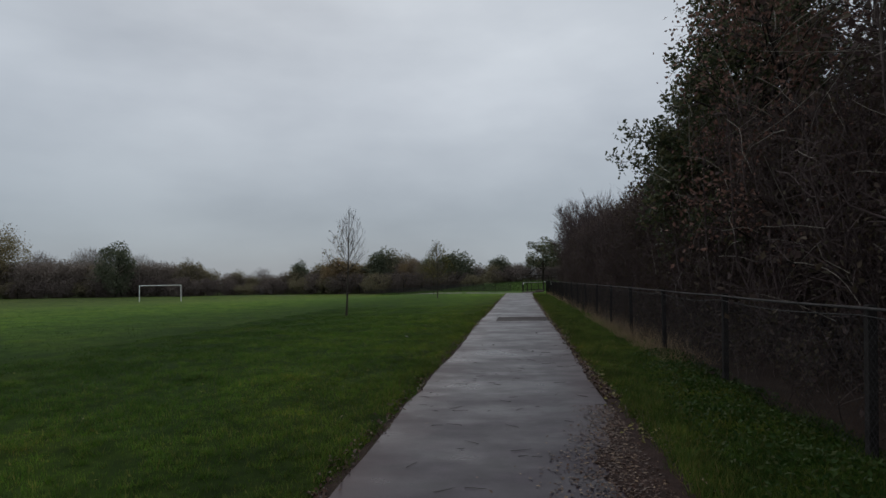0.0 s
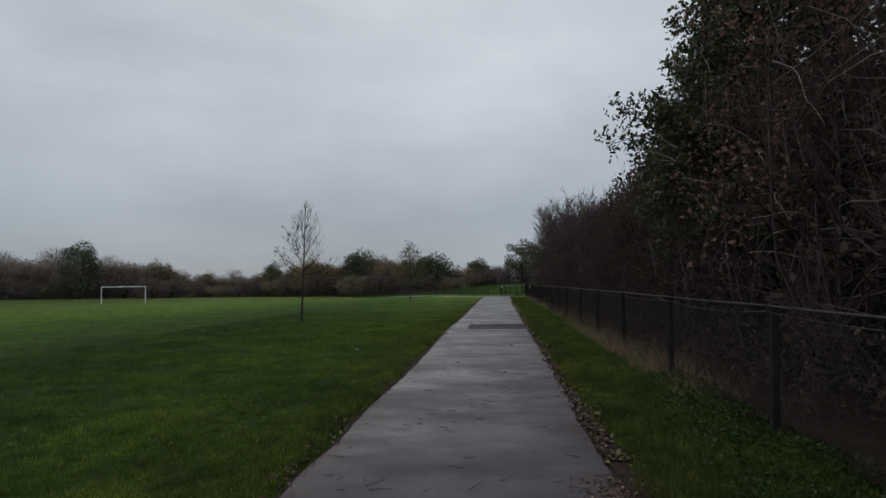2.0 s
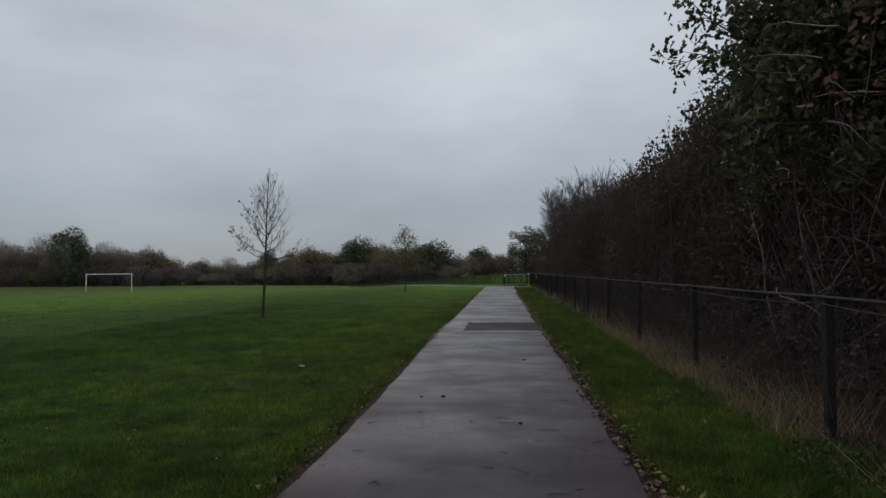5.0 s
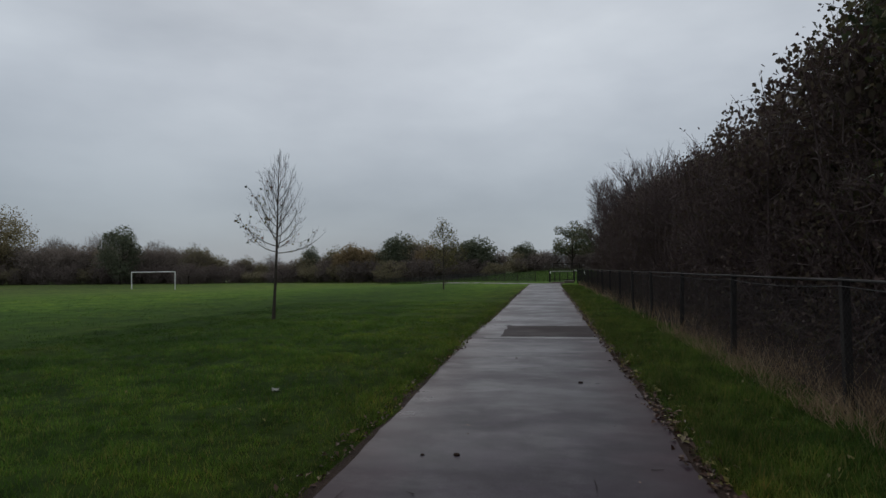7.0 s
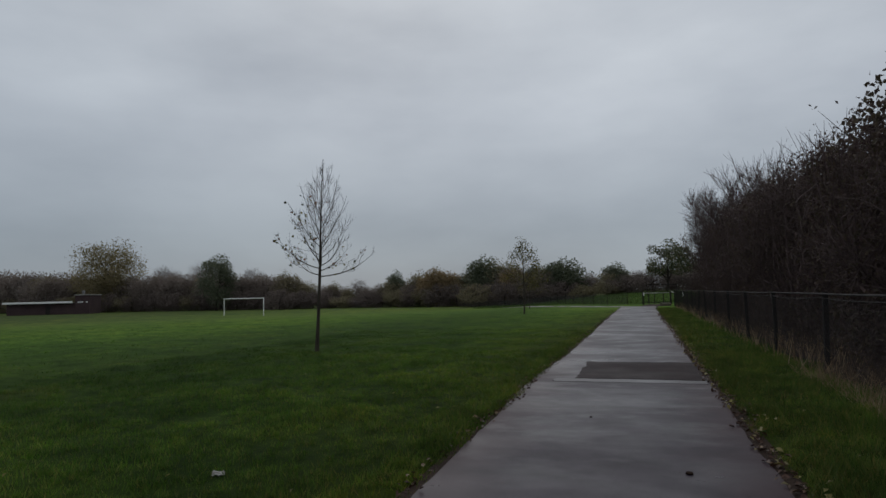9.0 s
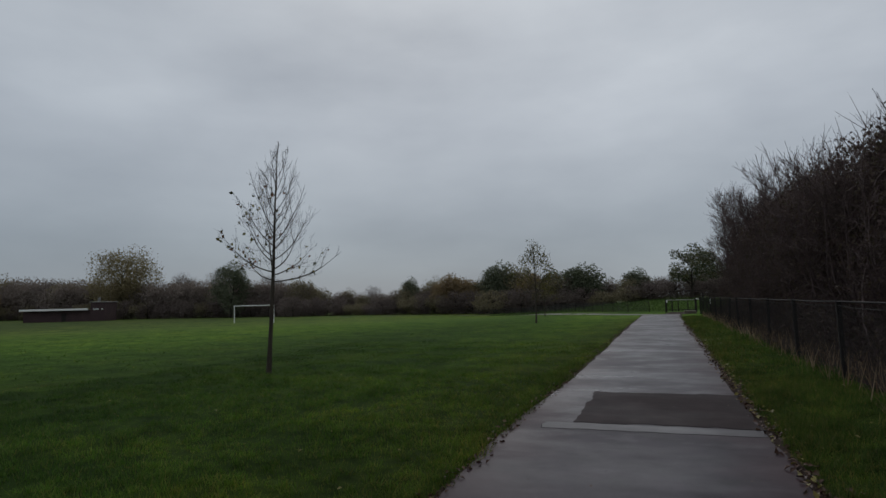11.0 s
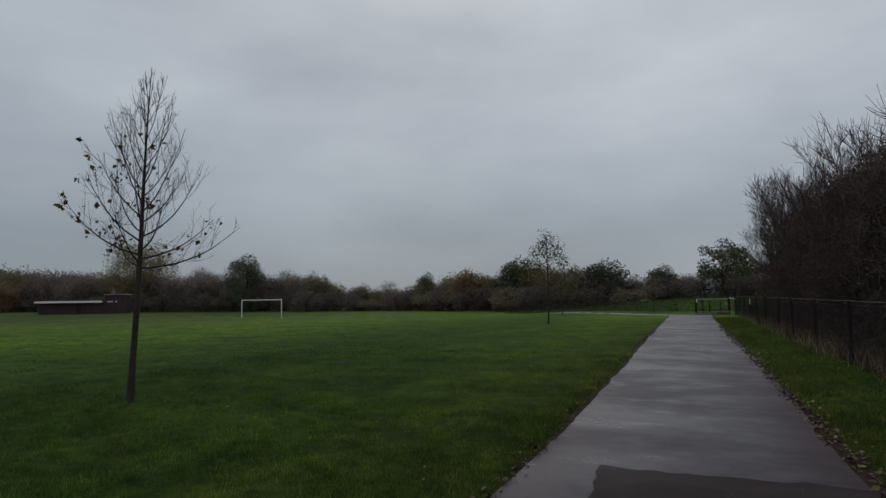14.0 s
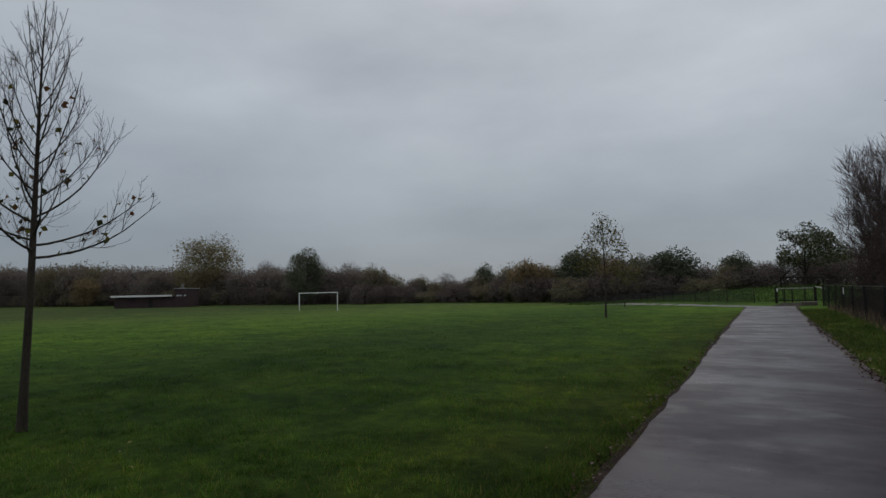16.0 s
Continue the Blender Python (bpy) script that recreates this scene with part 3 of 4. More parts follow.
sapling((-7.12, 23.06), 4.66, 0.39, 1.30, 150, SAP_LEAF, 11, "slender young tree, almost bare, few olive leaves", (0.22, 0.05), 0.08)
sapling((-6.45, 46.6), 4.55, 0.35, 1.30, 1500, YELLOW_LEAF, 12, "young tree with yellowing leaves standing in grass", (0.05, 0), 0.085, 2.6, 1.9)
sapling((-9.6, 66.5), 3.6, 0.36, 1.1, 450, YELLOW_LEAF, 13, "small young tree with thin yellow leaves", (0.05, 0), 0.09, 2.6, 1.7)


def blob_crown(rng, centre, radii, n_blobs, n_leaves, leaf, blob=(0.34, 0.56), low=-0.75, squash=0.85):
    """Leaf places and normals for a crown made of many uneven clumps with gaps."""
    q = unit(rng.normal(0, 1, (n_blobs, 3))) * rng.uniform(0.25, 1.0, (n_blobs, 1)) ** 0.6
    q[:, 2] = np.maximum(q[:, 2], low)
    B = np.asarray(centre) + q * np.asarray(radii)
    r = rng.uniform(*blob, n_blobs) * min(radii[0], radii[2])
    i = rng.integers(0, n_blobs, n_leaves)
    d = unit(rng.normal(0, 1, (n_leaves, 3)))
    rad = r[i] * rng.uniform(0.55, 1.12, n_leaves)
    P = B[i] + d * rad[:, None] * np.array([1, 1, squash])
    return P, d, B


def far_tree(name, tall, wide, mat_, seed, label, leaf=0.42, n=3000, blobs=38, trunk_h=0.25, low=-0.75, bare=False):
    rng = np.random.default_rng(seed)
    t = thing(name, (0, 0, 0), label, "tree", "")
    K = 5
    tr = grow(rng, [(0, 0, -0.3)], [(0.02, 0, 1)], [tall * 0.75], K, 0.1, 0.05)
    part("trunk", join(tubes(tr, taper([tall * 0.028], 0.05, K), 6), tubes(*limb_set(rng, tr, tall, wide), 4)), BARK, t, smooth=True)
    cz = tall * (1 + trunk_h) / 2
    P, d, B = blob_crown(rng, (0, 0, cz), (wide / 2, wide / 2, tall * (1 - trunk_h) / 2), blobs, n, leaf, low=low)
    P[:, 2] = np.maximum(P[:, 2], 0.15)
    if bare:
        L = rng.uniform(0.5, 1.3, n)
        D = unit(d + np.array([0, 0, 0.9]) + rng.normal(0, 0.35, d.shape))
        T = np.stack([P, P + D * L[:, None]], 1)
        part("crown", tubes(T, np.broadcast_to(np.array([0.028, 0.008]), (n, 2)), 3), mat_, t)
    else:
        part("crown", leaves(rng, P, leaf, d, 1.6, 0.7, 0.3), mat_, t)
    return t


def limb_set(rng, tr, tall, wide):
    S, D, i, q = fork(rng, tr, 16, 0.3, 0.95, 30, 65)
    L = wide * 0.34 * rng.uniform(0.6, 1.0, len(S))
    P = grow(rng, S, D, L, 5, 0.12, 0.1)
    return P, taper(np.full(len(S), tall * 0.010), 0.02, 5)


def place(proto, x, y, scale, turn, group, label="", squash=1.0):
    ob = copy_thing(proto, Matrix.Translation((x, y, float(ground_z(x, y)) - 0.05)) @ Matrix.Rotation(turn, 4, "Z"))
    ob.scale = (scale, scale, scale * squash)
    return tagged(ob, label, "", group)


# woodland edge round the field, prototypes first: they stand in the wood themselves
rw = np.random.default_rng(77)
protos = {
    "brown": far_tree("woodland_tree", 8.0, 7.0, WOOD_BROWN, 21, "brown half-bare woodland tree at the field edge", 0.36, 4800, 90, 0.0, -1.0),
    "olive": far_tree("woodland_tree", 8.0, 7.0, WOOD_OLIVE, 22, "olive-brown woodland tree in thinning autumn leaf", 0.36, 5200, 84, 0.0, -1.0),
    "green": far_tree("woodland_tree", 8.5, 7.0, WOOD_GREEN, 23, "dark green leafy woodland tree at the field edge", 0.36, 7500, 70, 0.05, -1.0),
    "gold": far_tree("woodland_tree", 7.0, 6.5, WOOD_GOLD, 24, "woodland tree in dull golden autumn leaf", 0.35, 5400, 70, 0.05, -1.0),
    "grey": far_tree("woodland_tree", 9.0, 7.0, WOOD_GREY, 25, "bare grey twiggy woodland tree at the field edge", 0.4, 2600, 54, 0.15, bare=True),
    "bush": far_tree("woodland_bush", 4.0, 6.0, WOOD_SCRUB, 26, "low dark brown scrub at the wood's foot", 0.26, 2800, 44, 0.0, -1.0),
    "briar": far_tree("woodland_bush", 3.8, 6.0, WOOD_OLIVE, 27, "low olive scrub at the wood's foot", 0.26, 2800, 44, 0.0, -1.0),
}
TALL = {"brown": 8.0, "olive": 8.0, "green": 8.5, "gold": 7.0, "grey": 9.4}
home = {"brown": (-150, 128), "olive": (-25.0, 121), "green": (-150, 137), "gold": (-36.9, 121), "grey": (-190, 150), "bush": (-70, 118), "briar": (-27, 112)}
for key, ob in protos.items():
    x, y = home[key]
    ob.location = (x, y, float(ground_z(x, y)) - 0.05)
    tagged(ob, group="trees of the wood")


def wood_top(x):
    """Height of the brown mass of the wood along the far side of the field."""
    return float(np.interp(x, [-260, -210, -190, -172, -142, -112, -87, -76, -70, -67, -62, -59, -55, -50, -44, -38, -31, -25, -15, -10, -5, 4, 20, 60], [14, 12.4, 12.6, 10.8, 9.4, 8.2, 7.4, 7.3, 6.5, 5.2, 4.6, 3.9, 3.9, 4.8, 5.4, 5.7, 6.1, 6.4, 5.6, 4.2, 3.8, 3.8, 6.0, 8]))


def wood_line(x):
    return 127 - 14 * float(smooth((x + 60) / 60)) + (8 if x < -150 else 0)


x = -250.0
while x < 46:
    h = wood_top(x)
    y = wood_line(x) + rw.uniform(-1.5, 3)
    kind_ = rw.choice(["brown", "brown", "brown", "olive", "olive", "grey"] if x > -80 else ["brown", "brown", "grey", "olive", "brown"])
    s = h / TALL[kind_] * rw.uniform(0.90, 1.04)
    place(protos[kind_], x, y, max(s, 0.5), rw.uniform(0, 6.28), "trees of the wood", squash=1.0 if s > 0.5 else s / 0.5)
    x += (2.5 if x > -100 else 3.6) * rw.uniform(0.8, 1.2)
# scrub along the foot of the trees
x = -230.0
while x < 30:
    h = wood_top(x)
    place(protos[rw.choice(["bush", "bush", "briar"])], x, wood_line(x) - rw.uniform(3.0, 4.5), rw.uniform(0.8, 1.1), rw.uniform(0, 6.28), "scrub at the wood's foot", squash=min(1.0, h / 6.0))
    x += rw.uniform(2.8, 3.8)
# single crowns that stand above the brown mass
for (x, dy, h, w_, k) in [(-27.6, 1, 8.5, 6.4, "green"), (-12.2, 1, 6.7, 7.4, "green"), (-17.2, 2, 6.5, 4.5, "green"), (-47.6, 1, 6.8, 4.2, "green"), (-41.8, 1, 6.6, 5.0, "olive"), (-33.5, 0, 6.0, 5.0, "gold"),
                          (-21.0, 0, 6.3, 5.0, "gold"), (-3.4, 1, 4.9, 4.6, "green"), (-57.4, 2, 5.8, 3.8, "grey"), (-62.8, 1, 5.2, 3.6, "olive"), (-73.5, -1, 7.6, 6.0, "olive"), (-176, -8, 8.0, 8.0, "gold"), (-203, -4, 11, 9.0, "olive")]:
    y = wood_line(x) + dy
    place(protos[k], x, y, w_ / 7.0, rw.uniform(0, 6.28), "trees of the wood", squash=h / TALL[k] * 7.0 / w_)
# second rank on higher ground, to the left
x = -330.0
while x < -122:
    place(protos[rw.choice(["grey", "brown", "grey"])], x, 185 + rw.uniform(-6, 10), rw.uniform(1.25, 1.55) * (1.0 if x < -110 else 0.85), rw.uniform(0, 6.28), "trees of the wood")
    x += rw.uniform(6.5, 9.5)

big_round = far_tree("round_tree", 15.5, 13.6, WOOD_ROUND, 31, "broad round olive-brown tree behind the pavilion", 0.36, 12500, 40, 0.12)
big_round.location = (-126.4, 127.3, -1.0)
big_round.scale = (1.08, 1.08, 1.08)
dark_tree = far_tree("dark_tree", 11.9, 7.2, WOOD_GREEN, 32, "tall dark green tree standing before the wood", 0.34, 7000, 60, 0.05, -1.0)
dark_tree.location = (-87.6, 120.6, -1.0)
field_oak = far_tree("field_oak", 7.2, 9.2, OAK_LEAF, 33, "broad dark oak beyond the gate at the path's end", 0.23, 7200, 32, 0.30, -0.6)
field_oak.location = (4.2, 105, float(ground_z(4.2, 105)))


# ---- the thicket behind the fence ----
def thicket_shrub(tall, wide, seed, label, n_leaf=1500, leaf_mat=None, leaf=0.06):
    rng = np.random.default_rng(seed)
    t = thing("hedge_shrub", (0, 0, 0), label, "shrub", "shrubs behind the fence")
    n = 13
    a = rng.uniform(0, 6.28, n)
    S = np.stack([rng.normal(0, wide * 0.12, n), rng.normal(0, wide * 0.12, n), np.full(n, -0.05)], 1)
    D = np.stack([np.cos(a) * 0.62, np.sin(a) * 0.62, np.ones(n)], 1)
    A = rein(grow(rng, S, D, tall * rng.uniform(0.68, 0.98, n), 8, 0.02, 0.16), wide * 0.46)
    S2, D2, i2, t2 = fork(rng, A, 14, 0.08, 0.98, 30, 85)
    B = grow(rng, S2, D2, wide * 0.40 * rng.uniform(0.4, 1.0, len(i2)) * (1.1 - 0.5 * t2), 5, 0.06, 0.20)
    B = rein(B, wide * 0.54)
    S3, D3, i3, t3 = fork(rng, B, 8, 0.1, 1.0, 25, 80)
    C = rein(grow(rng, S3, D3, rng.uniform(0.2, 0.65, len(i3)), 2, 0.12, 0.15), wide * 0.60)
    limbs("stem", A, taper(np.full(n, 0.024), 0.007, 8), 5, TWIG, t)
    part("twig_tangle", join(tubes(B, taper(np.full(len(B), 0.013), 0.006, 5), 3), tubes(C, taper(np.full(len(C), 0.006), 0.003, 2), 3)), TWIG, t)
    pts = np.concatenate([C[:, 0], C[:, 1], B[:, 3]])
    pts = pts[pts[:, 2] < tall * rng.uniform(0.45, 1.15, len(pts))]
    c = pts[rng.integers(0, len(pts), n_leaf)] + rng.normal(0, 0.12, (n_leaf, 3))
    c[:, 2] = np.maximum(c[:, 2], 0.05)
    part("leaves", leaves(rng, c, leaf), leaf_mat or DEAD_LEAF, t)
    return t


shrubs = [
    thicket_shrub(4.6, 3.4, 41, "dense bare brown hawthorn shrub behind the fence", 4200),
    thicket_shrub(4.9, 3.2, 42, "tangled dark shrub with few withered leaves", 3800),
    thicket_shrub(4.4, 3.6, 43, "dark twiggy shrub with withered leaves behind fence", 4600),
]


def hedge_h(y):
    return float(np.interp(y, [-10, 16, 22, 27, 32, 38, 45, 52, 60], [5.6, 6.2, 5.5, 5.3, 5.4, 5.6, 5.7, 5.6, 5.2]))


rh = np.random.default_rng(5)
first = True
spots = []
y = -7.0
while y < 58:
    spots.append((4.8 + rh.uniform(-0.15, 0.35) + 0.4 * max(0.0, (y - 35) / 20), y, 1.0))
    if len(spots) % 4 < 2 or y < 14:
        spots.append((6.6 + rh.uniform(-0.3, 0.5), y + 0.9, 1.08))
    y += 1.9 if y < 30 else 2.5
for k, (x, y, f) in enumerate(spots):
    pr = shrubs[k % 3]
    s = hedge_h(y) / 4.9 * f * rh.uniform(0.92, 1.08)
    m = Matrix.Translation((x, y, float(ground_z(x, y)) - 0.02)) @ Matrix.Rotation(rh.uniform(0, 6.28), 4, "Z")
    ob = pr if k < 3 else copy_thing(pr, m)
    if k < 3:
        ob.matrix_basis = m
    ob.scale = (min(s, 1.02), min(s, 1.02), s)
# leafy scrub between the shrubs, which makes the hedge a solid mass
scrub = far_tree("hedge_scrub", 4.5, 2.5, DEAD_LEAF, 46, "dense brown scrub filling the hedge behind the fence", 0.115, 8000, 60, 0.0, -1.0)
scrub.location = (5.7, 13.6, 0)
tagged(scrub, category="shrub", group="scrub filling the hedge")
y = 15.4
while y < 56:
    place(scrub, 5.55 + rh.uniform(-0.2, 0.3) + 0.4 * max(0.0, (y - 35) / 20), y, 1.0, rh.uniform(0, 6.28), "scrub filling the hedge", squash=hedge_h(y) / 4.45 * rh.uniform(0.92, 1.05))
    y += 1.8
# dense scrub added deeper in as a backing, which blocks the sky behind the hedge
dense = far_tree("backing_scrub", 5.5, 5.0, DEAD_LEAF, 45, "dense dark backing scrub added deep in the hedge", 0.30, 5200, 50, 0.0, -1.0)
dense.location = (9.3, -6, 0)
tagged(dense, category="bush", group="scrub deep in the hedge")
y = -2.5
while y < 60:
    place(dense, 9.3 + rh.uniform(-0.6, 0.6), y, hedge_h(y) / 5.6, rh.uniform(0, 6.28), "scrub deep in the hedge")
    y += 3.2


def bare_tree(at, tall, wide, seed, label):
    """A leafless, upright, finely twigged tree."""
    rng = np.random.default_rng(seed)
    t = thing("bare_tree", (at[0], at[1], float(ground_z(*at)) - 0.05), label, "tree", "bare trees in the hedge")
    n = 17
    a = rng.uniform(0, 6.28, n)
    S = np.stack([0 * a, 0 * a, rng.uniform(0.8, tall * 0.45, n)], 1)
    tr = grow(rng, [(0, 0, 0)], [(0, 0, 1)], [tall * 0.95], 8, 0.05, 0.05)
    D = np.stack([np.cos(a) * 0.62, np.sin(a) * 0.62, np.ones(n)], 1)
    A = np.concatenate([tr, grow(rng, S, D, tall * rng.uniform(0.35, 0.55, n), 8, 0.06, 0.08)])
    S2, D2, i2, t2 = fork(rng, A, 15, 0.3, 0.98, 20, 45)
    B = grow(rng, S2, D2, tall * rng.uniform(0.08, 0.19, len(i2)), 5, 0.12, 0.09)
    S3, D3, i3, t3 = fork(rng, B, 10, 0.15, 0.97, 18, 42)
    C = grow(rng, S3, D3, rng.uniform(0.3, 0.75, len(i3)), 3, 0.10, 0.08)
    part("trunk", tubes(A, taper(np.r_[0.09, np.full(n, 0.024)], 0.007, 8), 6), BARK, t, smooth=True)
    part("twig_tangle", join(tubes(B, taper(np.full(len(B), 0.009), 0.006, 5), 3), tubes(C, taper(np.full(len(C), 0.0065), 0.004, 3), 3)), TWIG, t)
    return t


for k, (x, y, h) in enumerate([(5.5, 58.0, 8.9), (5.8, 62.0, 9.0), (6.0, 54.5, 8.5), (6.2, 50.5, 8.1), (5.6, 46.0, 6.9), (5.9, 42.0, 7.1), (5.7, 38.0, 6.7), (5.6, 33.5, 5.9), (5.3, 29.0, 5.3)]):
    bare_tree((x, y), h, 2.5, 60 + k, "bare upright finely twigged tree in the hedge")


def hedge_oak(at, tall, seed):
    """The leafy oak that hangs over the fence."""
    rng = np.random.default_rng(seed)
    t = thing("oak_tree", (at[0], at[1], -0.05), "large dark-leaved oak hanging over the fence", "tree")
    tr = grow(rng, [(0, 0, 0)], [(-0.05, 0.03, 1)], [tall * 0.8], 9, 0.05, 0.06)
    S, D, i, q = fork(rng, tr, 26, 0.22, 0.98, 40, 80)
    L = rng.uniform(2.0, 3.2, 26) * np.interp(q, [0.2, 0.55, 1], [1.0, 0.85, 0.5])
    A = grow(rng, S, D, L, 8, 0.05, 0.10)
    # one long limb reaching out over the verge
    reach = grow(rng, [(-0.2, 0.3, 3.9), (-0.2, 0.1, 2.9), (-0.2, 0.1, 4.8), (-0.2, 0.4, 4.3)], [(-0.95, 0.14, 0.24), (-0.97, -0.18, 0.15), (-0.8, -0.1, 0.3), (-0.9, 0.3, 0.12)], [3.1, 3.0, 2.6, 2.6], 8, 0.0, 0.03)
    m = 32
    az = np.radians(np.where(np.arange(m) % 2 == 0, rng.uniform(95, 150, m), rng.uniform(95, 215, m)))
    side = grow(rng, np.stack([0 * az - 0.1, 0 * az, np.where(az < 2.7, rng.uniform(2.0, 6.5, m), rng.uniform(1.8, 5.2, m))], 1), np.stack([np.cos(az), np.sin(az), rng.uniform(-0.05, 0.3, m)], 1), rng.uniform(2.1, 3.1, m), 8, 0.0, 0.08)
    A = np.concatenate([A, reach, side])
    S2, D2, i2, t2 = fork(rng, A, 12, 0.25, 1.0, 25, 65)
    B = grow(rng, S2, D2, rng.uniform(0.4, 1.1, len(i2)), 5, 0.05, 0.15)
    S3, D3, i3, t3 = fork(rng, B, 7, 0.2, 1.0, 25, 65)
    C = grow(rng, S3, D3, rng.uniform(0.2, 0.5, len(i3)), 3, 0.08, 0.12)
    part("trunk", tubes(tr, taper([0.26], 0.06, 9), 10), BARK, t, smooth=True)
    limbs("branch", A, taper(np.full(len(A), 0.07), 0.018, 8), 5, BARK, t)
    part("twig_tangle", join(tubes(B, taper(np.full(len(B), 0.016), 0.006, 5), 3), tubes(C, taper(np.full(len(C), 0.006), 0.003, 3), 3)), TWIG, t)
    ends = np.concatenate([C[:, 2], C[:, 2], C[:, 1], B[:, 4]])
    c = np.repeat(ends, 4, 0)
    c = c + rng.normal(0, 0.085, c.shape)
    part("leaves", lobed_leaves(rng, c, 0.125), OAK_LEAF, t)
    return t


hedge_oak((6.6, 12.9), 10.5, 91)


def hedge_maple(at, tall, seed):
    """A dense leafy tree standing between the oak and the bare hedge."""
    rng = np.random.default_rng(seed)
    t = thing("maple_tree", (at[0], at[1], -0.05), "dense hedge maple in dull olive and yellowing leaf", "tree")
    tr = grow(rng, [(0, 0, 0)], [(-0.03, 0.0, 1)], [tall * 0.86], 9, 0.05, 0.08)
    S, D, i, q = fork(rng, tr, 40, 0.16, 0.98, 40, 85)
    A = grow(rng, S, D, rng.uniform(1.3, 2.1, 40) * np.interp(q, [0, 0.6, 1], [1.0, 0.95, 0.55]), 7, 0.05, 0.12)
    S2, D2, i2, t2 = fork(rng, A, 11, 0.2, 1.0, 25, 70)
    B = grow(rng, S2, D2, rng.uniform(0.35, 0.9, len(i2)), 4, 0.05, 0.15)
    S3, D3, i3, t3 = fork(rng, B, 4, 0.2, 1.0, 25, 70)
    C = grow(rng, S3, D3, rng.uniform(0.15, 0.45, len(i3)), 3, 0.08, 0.12)
    part("trunk", tubes(tr, taper([0.14], 0.04, 9), 8), BARK, t, smooth=True)
    limbs("branch", A, taper(np.full(len(A), 0.035), 0.010, 7), 5, BARK, t)
    part("twig_tangle", join(tubes(B, taper(np.full(len(B), 0.010), 0.004, 4), 3), tubes(C, taper(np.full(len(C), 0.005), 0.003, 3), 3)), TWIG, t)
    c = np.repeat(np.concatenate([C[:, 2], C[:, 1], B[:, 3]]), 3, 0)
    c = c + rng.normal(0, 0.13, c.shape)
    part("leaves", lobed_leaves(rng, c, 0.115), MAPLE_LEAF, t)
    return t


hedge_maple((5.9, 16.9), 6.9, 93)


def beech(at, tall, seed):
    rng = np.random.default_rng(seed)
    t = thing("beech_tree", (at[0], at[1], -0.05), "young beech holding withered red-brown leaves behind fence", "tree")
    tr = grow(rng, [(0, 0, 0)], [(0.02, 0, 1)], [tall], 8, 0.08, 0.06)
    S, D, i, q = fork(rng, tr, 34, 0.12, 0.97, 45, 80)
    A = grow(rng, S, D, rng.uniform(1.4, 2.7, 34) * np.interp(q, [0, 1], [1.0, 0.5]), 7, 0.03, 0.12)
    S2, D2, i2, t2 = fork(rng, A, 11, 0.15, 1.0, 25, 65)
    B = grow(rng, S2, D2, rng.uniform(0.4, 1.1, len(i2)), 4, 0.03, 0.14)
    part("trunk", tubes(tr, taper([0.12], 0.03, 8), 8), BARK, t, smooth=True)
    limbs("branch", A, taper(np.full(len(A), 0.03), 0.008, 7), 4, BARK, t)
    part("twig_tangle", tubes(B, taper(np.full(len(B), 0.008), 0.003, 4), 3), TWIG, t)
    c = np.repeat(np.concatenate([B[:, 3], B[:, 2]]), 6, 0)
    c = c + rng.normal(0, 0.12, c.shape)
    part("leaves", leaves(rng, c, 0.085, width=0.6), BEECH_LEAF, t)
    return t


beech((4.9, 9.6), 7.2, 95)


def twiggy_tree(at, tall, seed):
    """Tall bare tree by the start of the walk, with long arching pale twigs."""
    rng = np.random.default_rng(seed)
    t = thing("thorn_tree", (at[0], at[1], -0.05), "tall dark thorn tree with arching bare twigs", "tree", "thorn trees behind the fence")
    tr = grow(rng, [(0, 0, 0), (0.4, 0.5, 0), (-0.2, -0.6, 0)], [(0, 0, 1), (0.2, 0.15, 1), (-0.1, -0.2, 1)], [tall, tall * 0.9, tall * 0.85], 9, 0.05, 0.07)
    S, D, i, q = fork(rng, tr, 24, 0.08, 0.97, 35, 85)
    A = grow(rng, S, D, rng.uniform(1.2, 2.3, len(i)), 8, -0.02, 0.11)
    S2, D2, i2, t2 = fork(rng, A, 8, 0.1, 1.0, 25, 70)
    B = grow(rng, S2, D2, rng.uniform(0.4, 1.2, len(i2)), 5, -0.02, 0.13)
    S3, D3, i3, t3 = fork(rng, B, 4, 0.1, 1.0, 25, 70)
    C = grow(rng, S3, D3, rng.uniform(0.2, 0.6, len(i3)), 3, 0, 0.2)
    part("trunk", tubes(tr, taper(np.full(3, 0.10), 0.03, 9), 7), BARK, t, smooth=True)
    limbs("branch", A, taper(np.full(len(A), 0.022), 0.006, 8), 4, BARK, t)
    part("twig_tangle", join(tubes(B, taper(np.full(len(B), 0.007), 0.003, 5), 3), tubes(C, taper(np.full(len(C), 0.0035), 0.002, 3), 3)), TWIG, t)
    pick = rng.permutation(len(A))[:16]
    S4, D4, i4, t4 = fork(rng, A[pick], 3, 0.3, 0.9, 15, 40)
    P = grow(rng, S4, D4, rng.uniform(0.6, 1.5, len(i4)), 7, -0.03, 0.08)
    part("dead_twig_tangle", tubes(P, taper(np.full(len(P), 0.0055), 0.002, 7), 4), TWIG_PALE, t, "pale dead arching twigs")
    pts = np.concatenate([C[:, 2], B[:, 3], B[:, 4]])
    c = pts[rng.integers(0, len(pts), 6500)] + rng.normal(0, 0.15, (6500, 3))
    part("leaves", leaves(rng, c, 0.11), DEAD_LEAF, t)
    return t


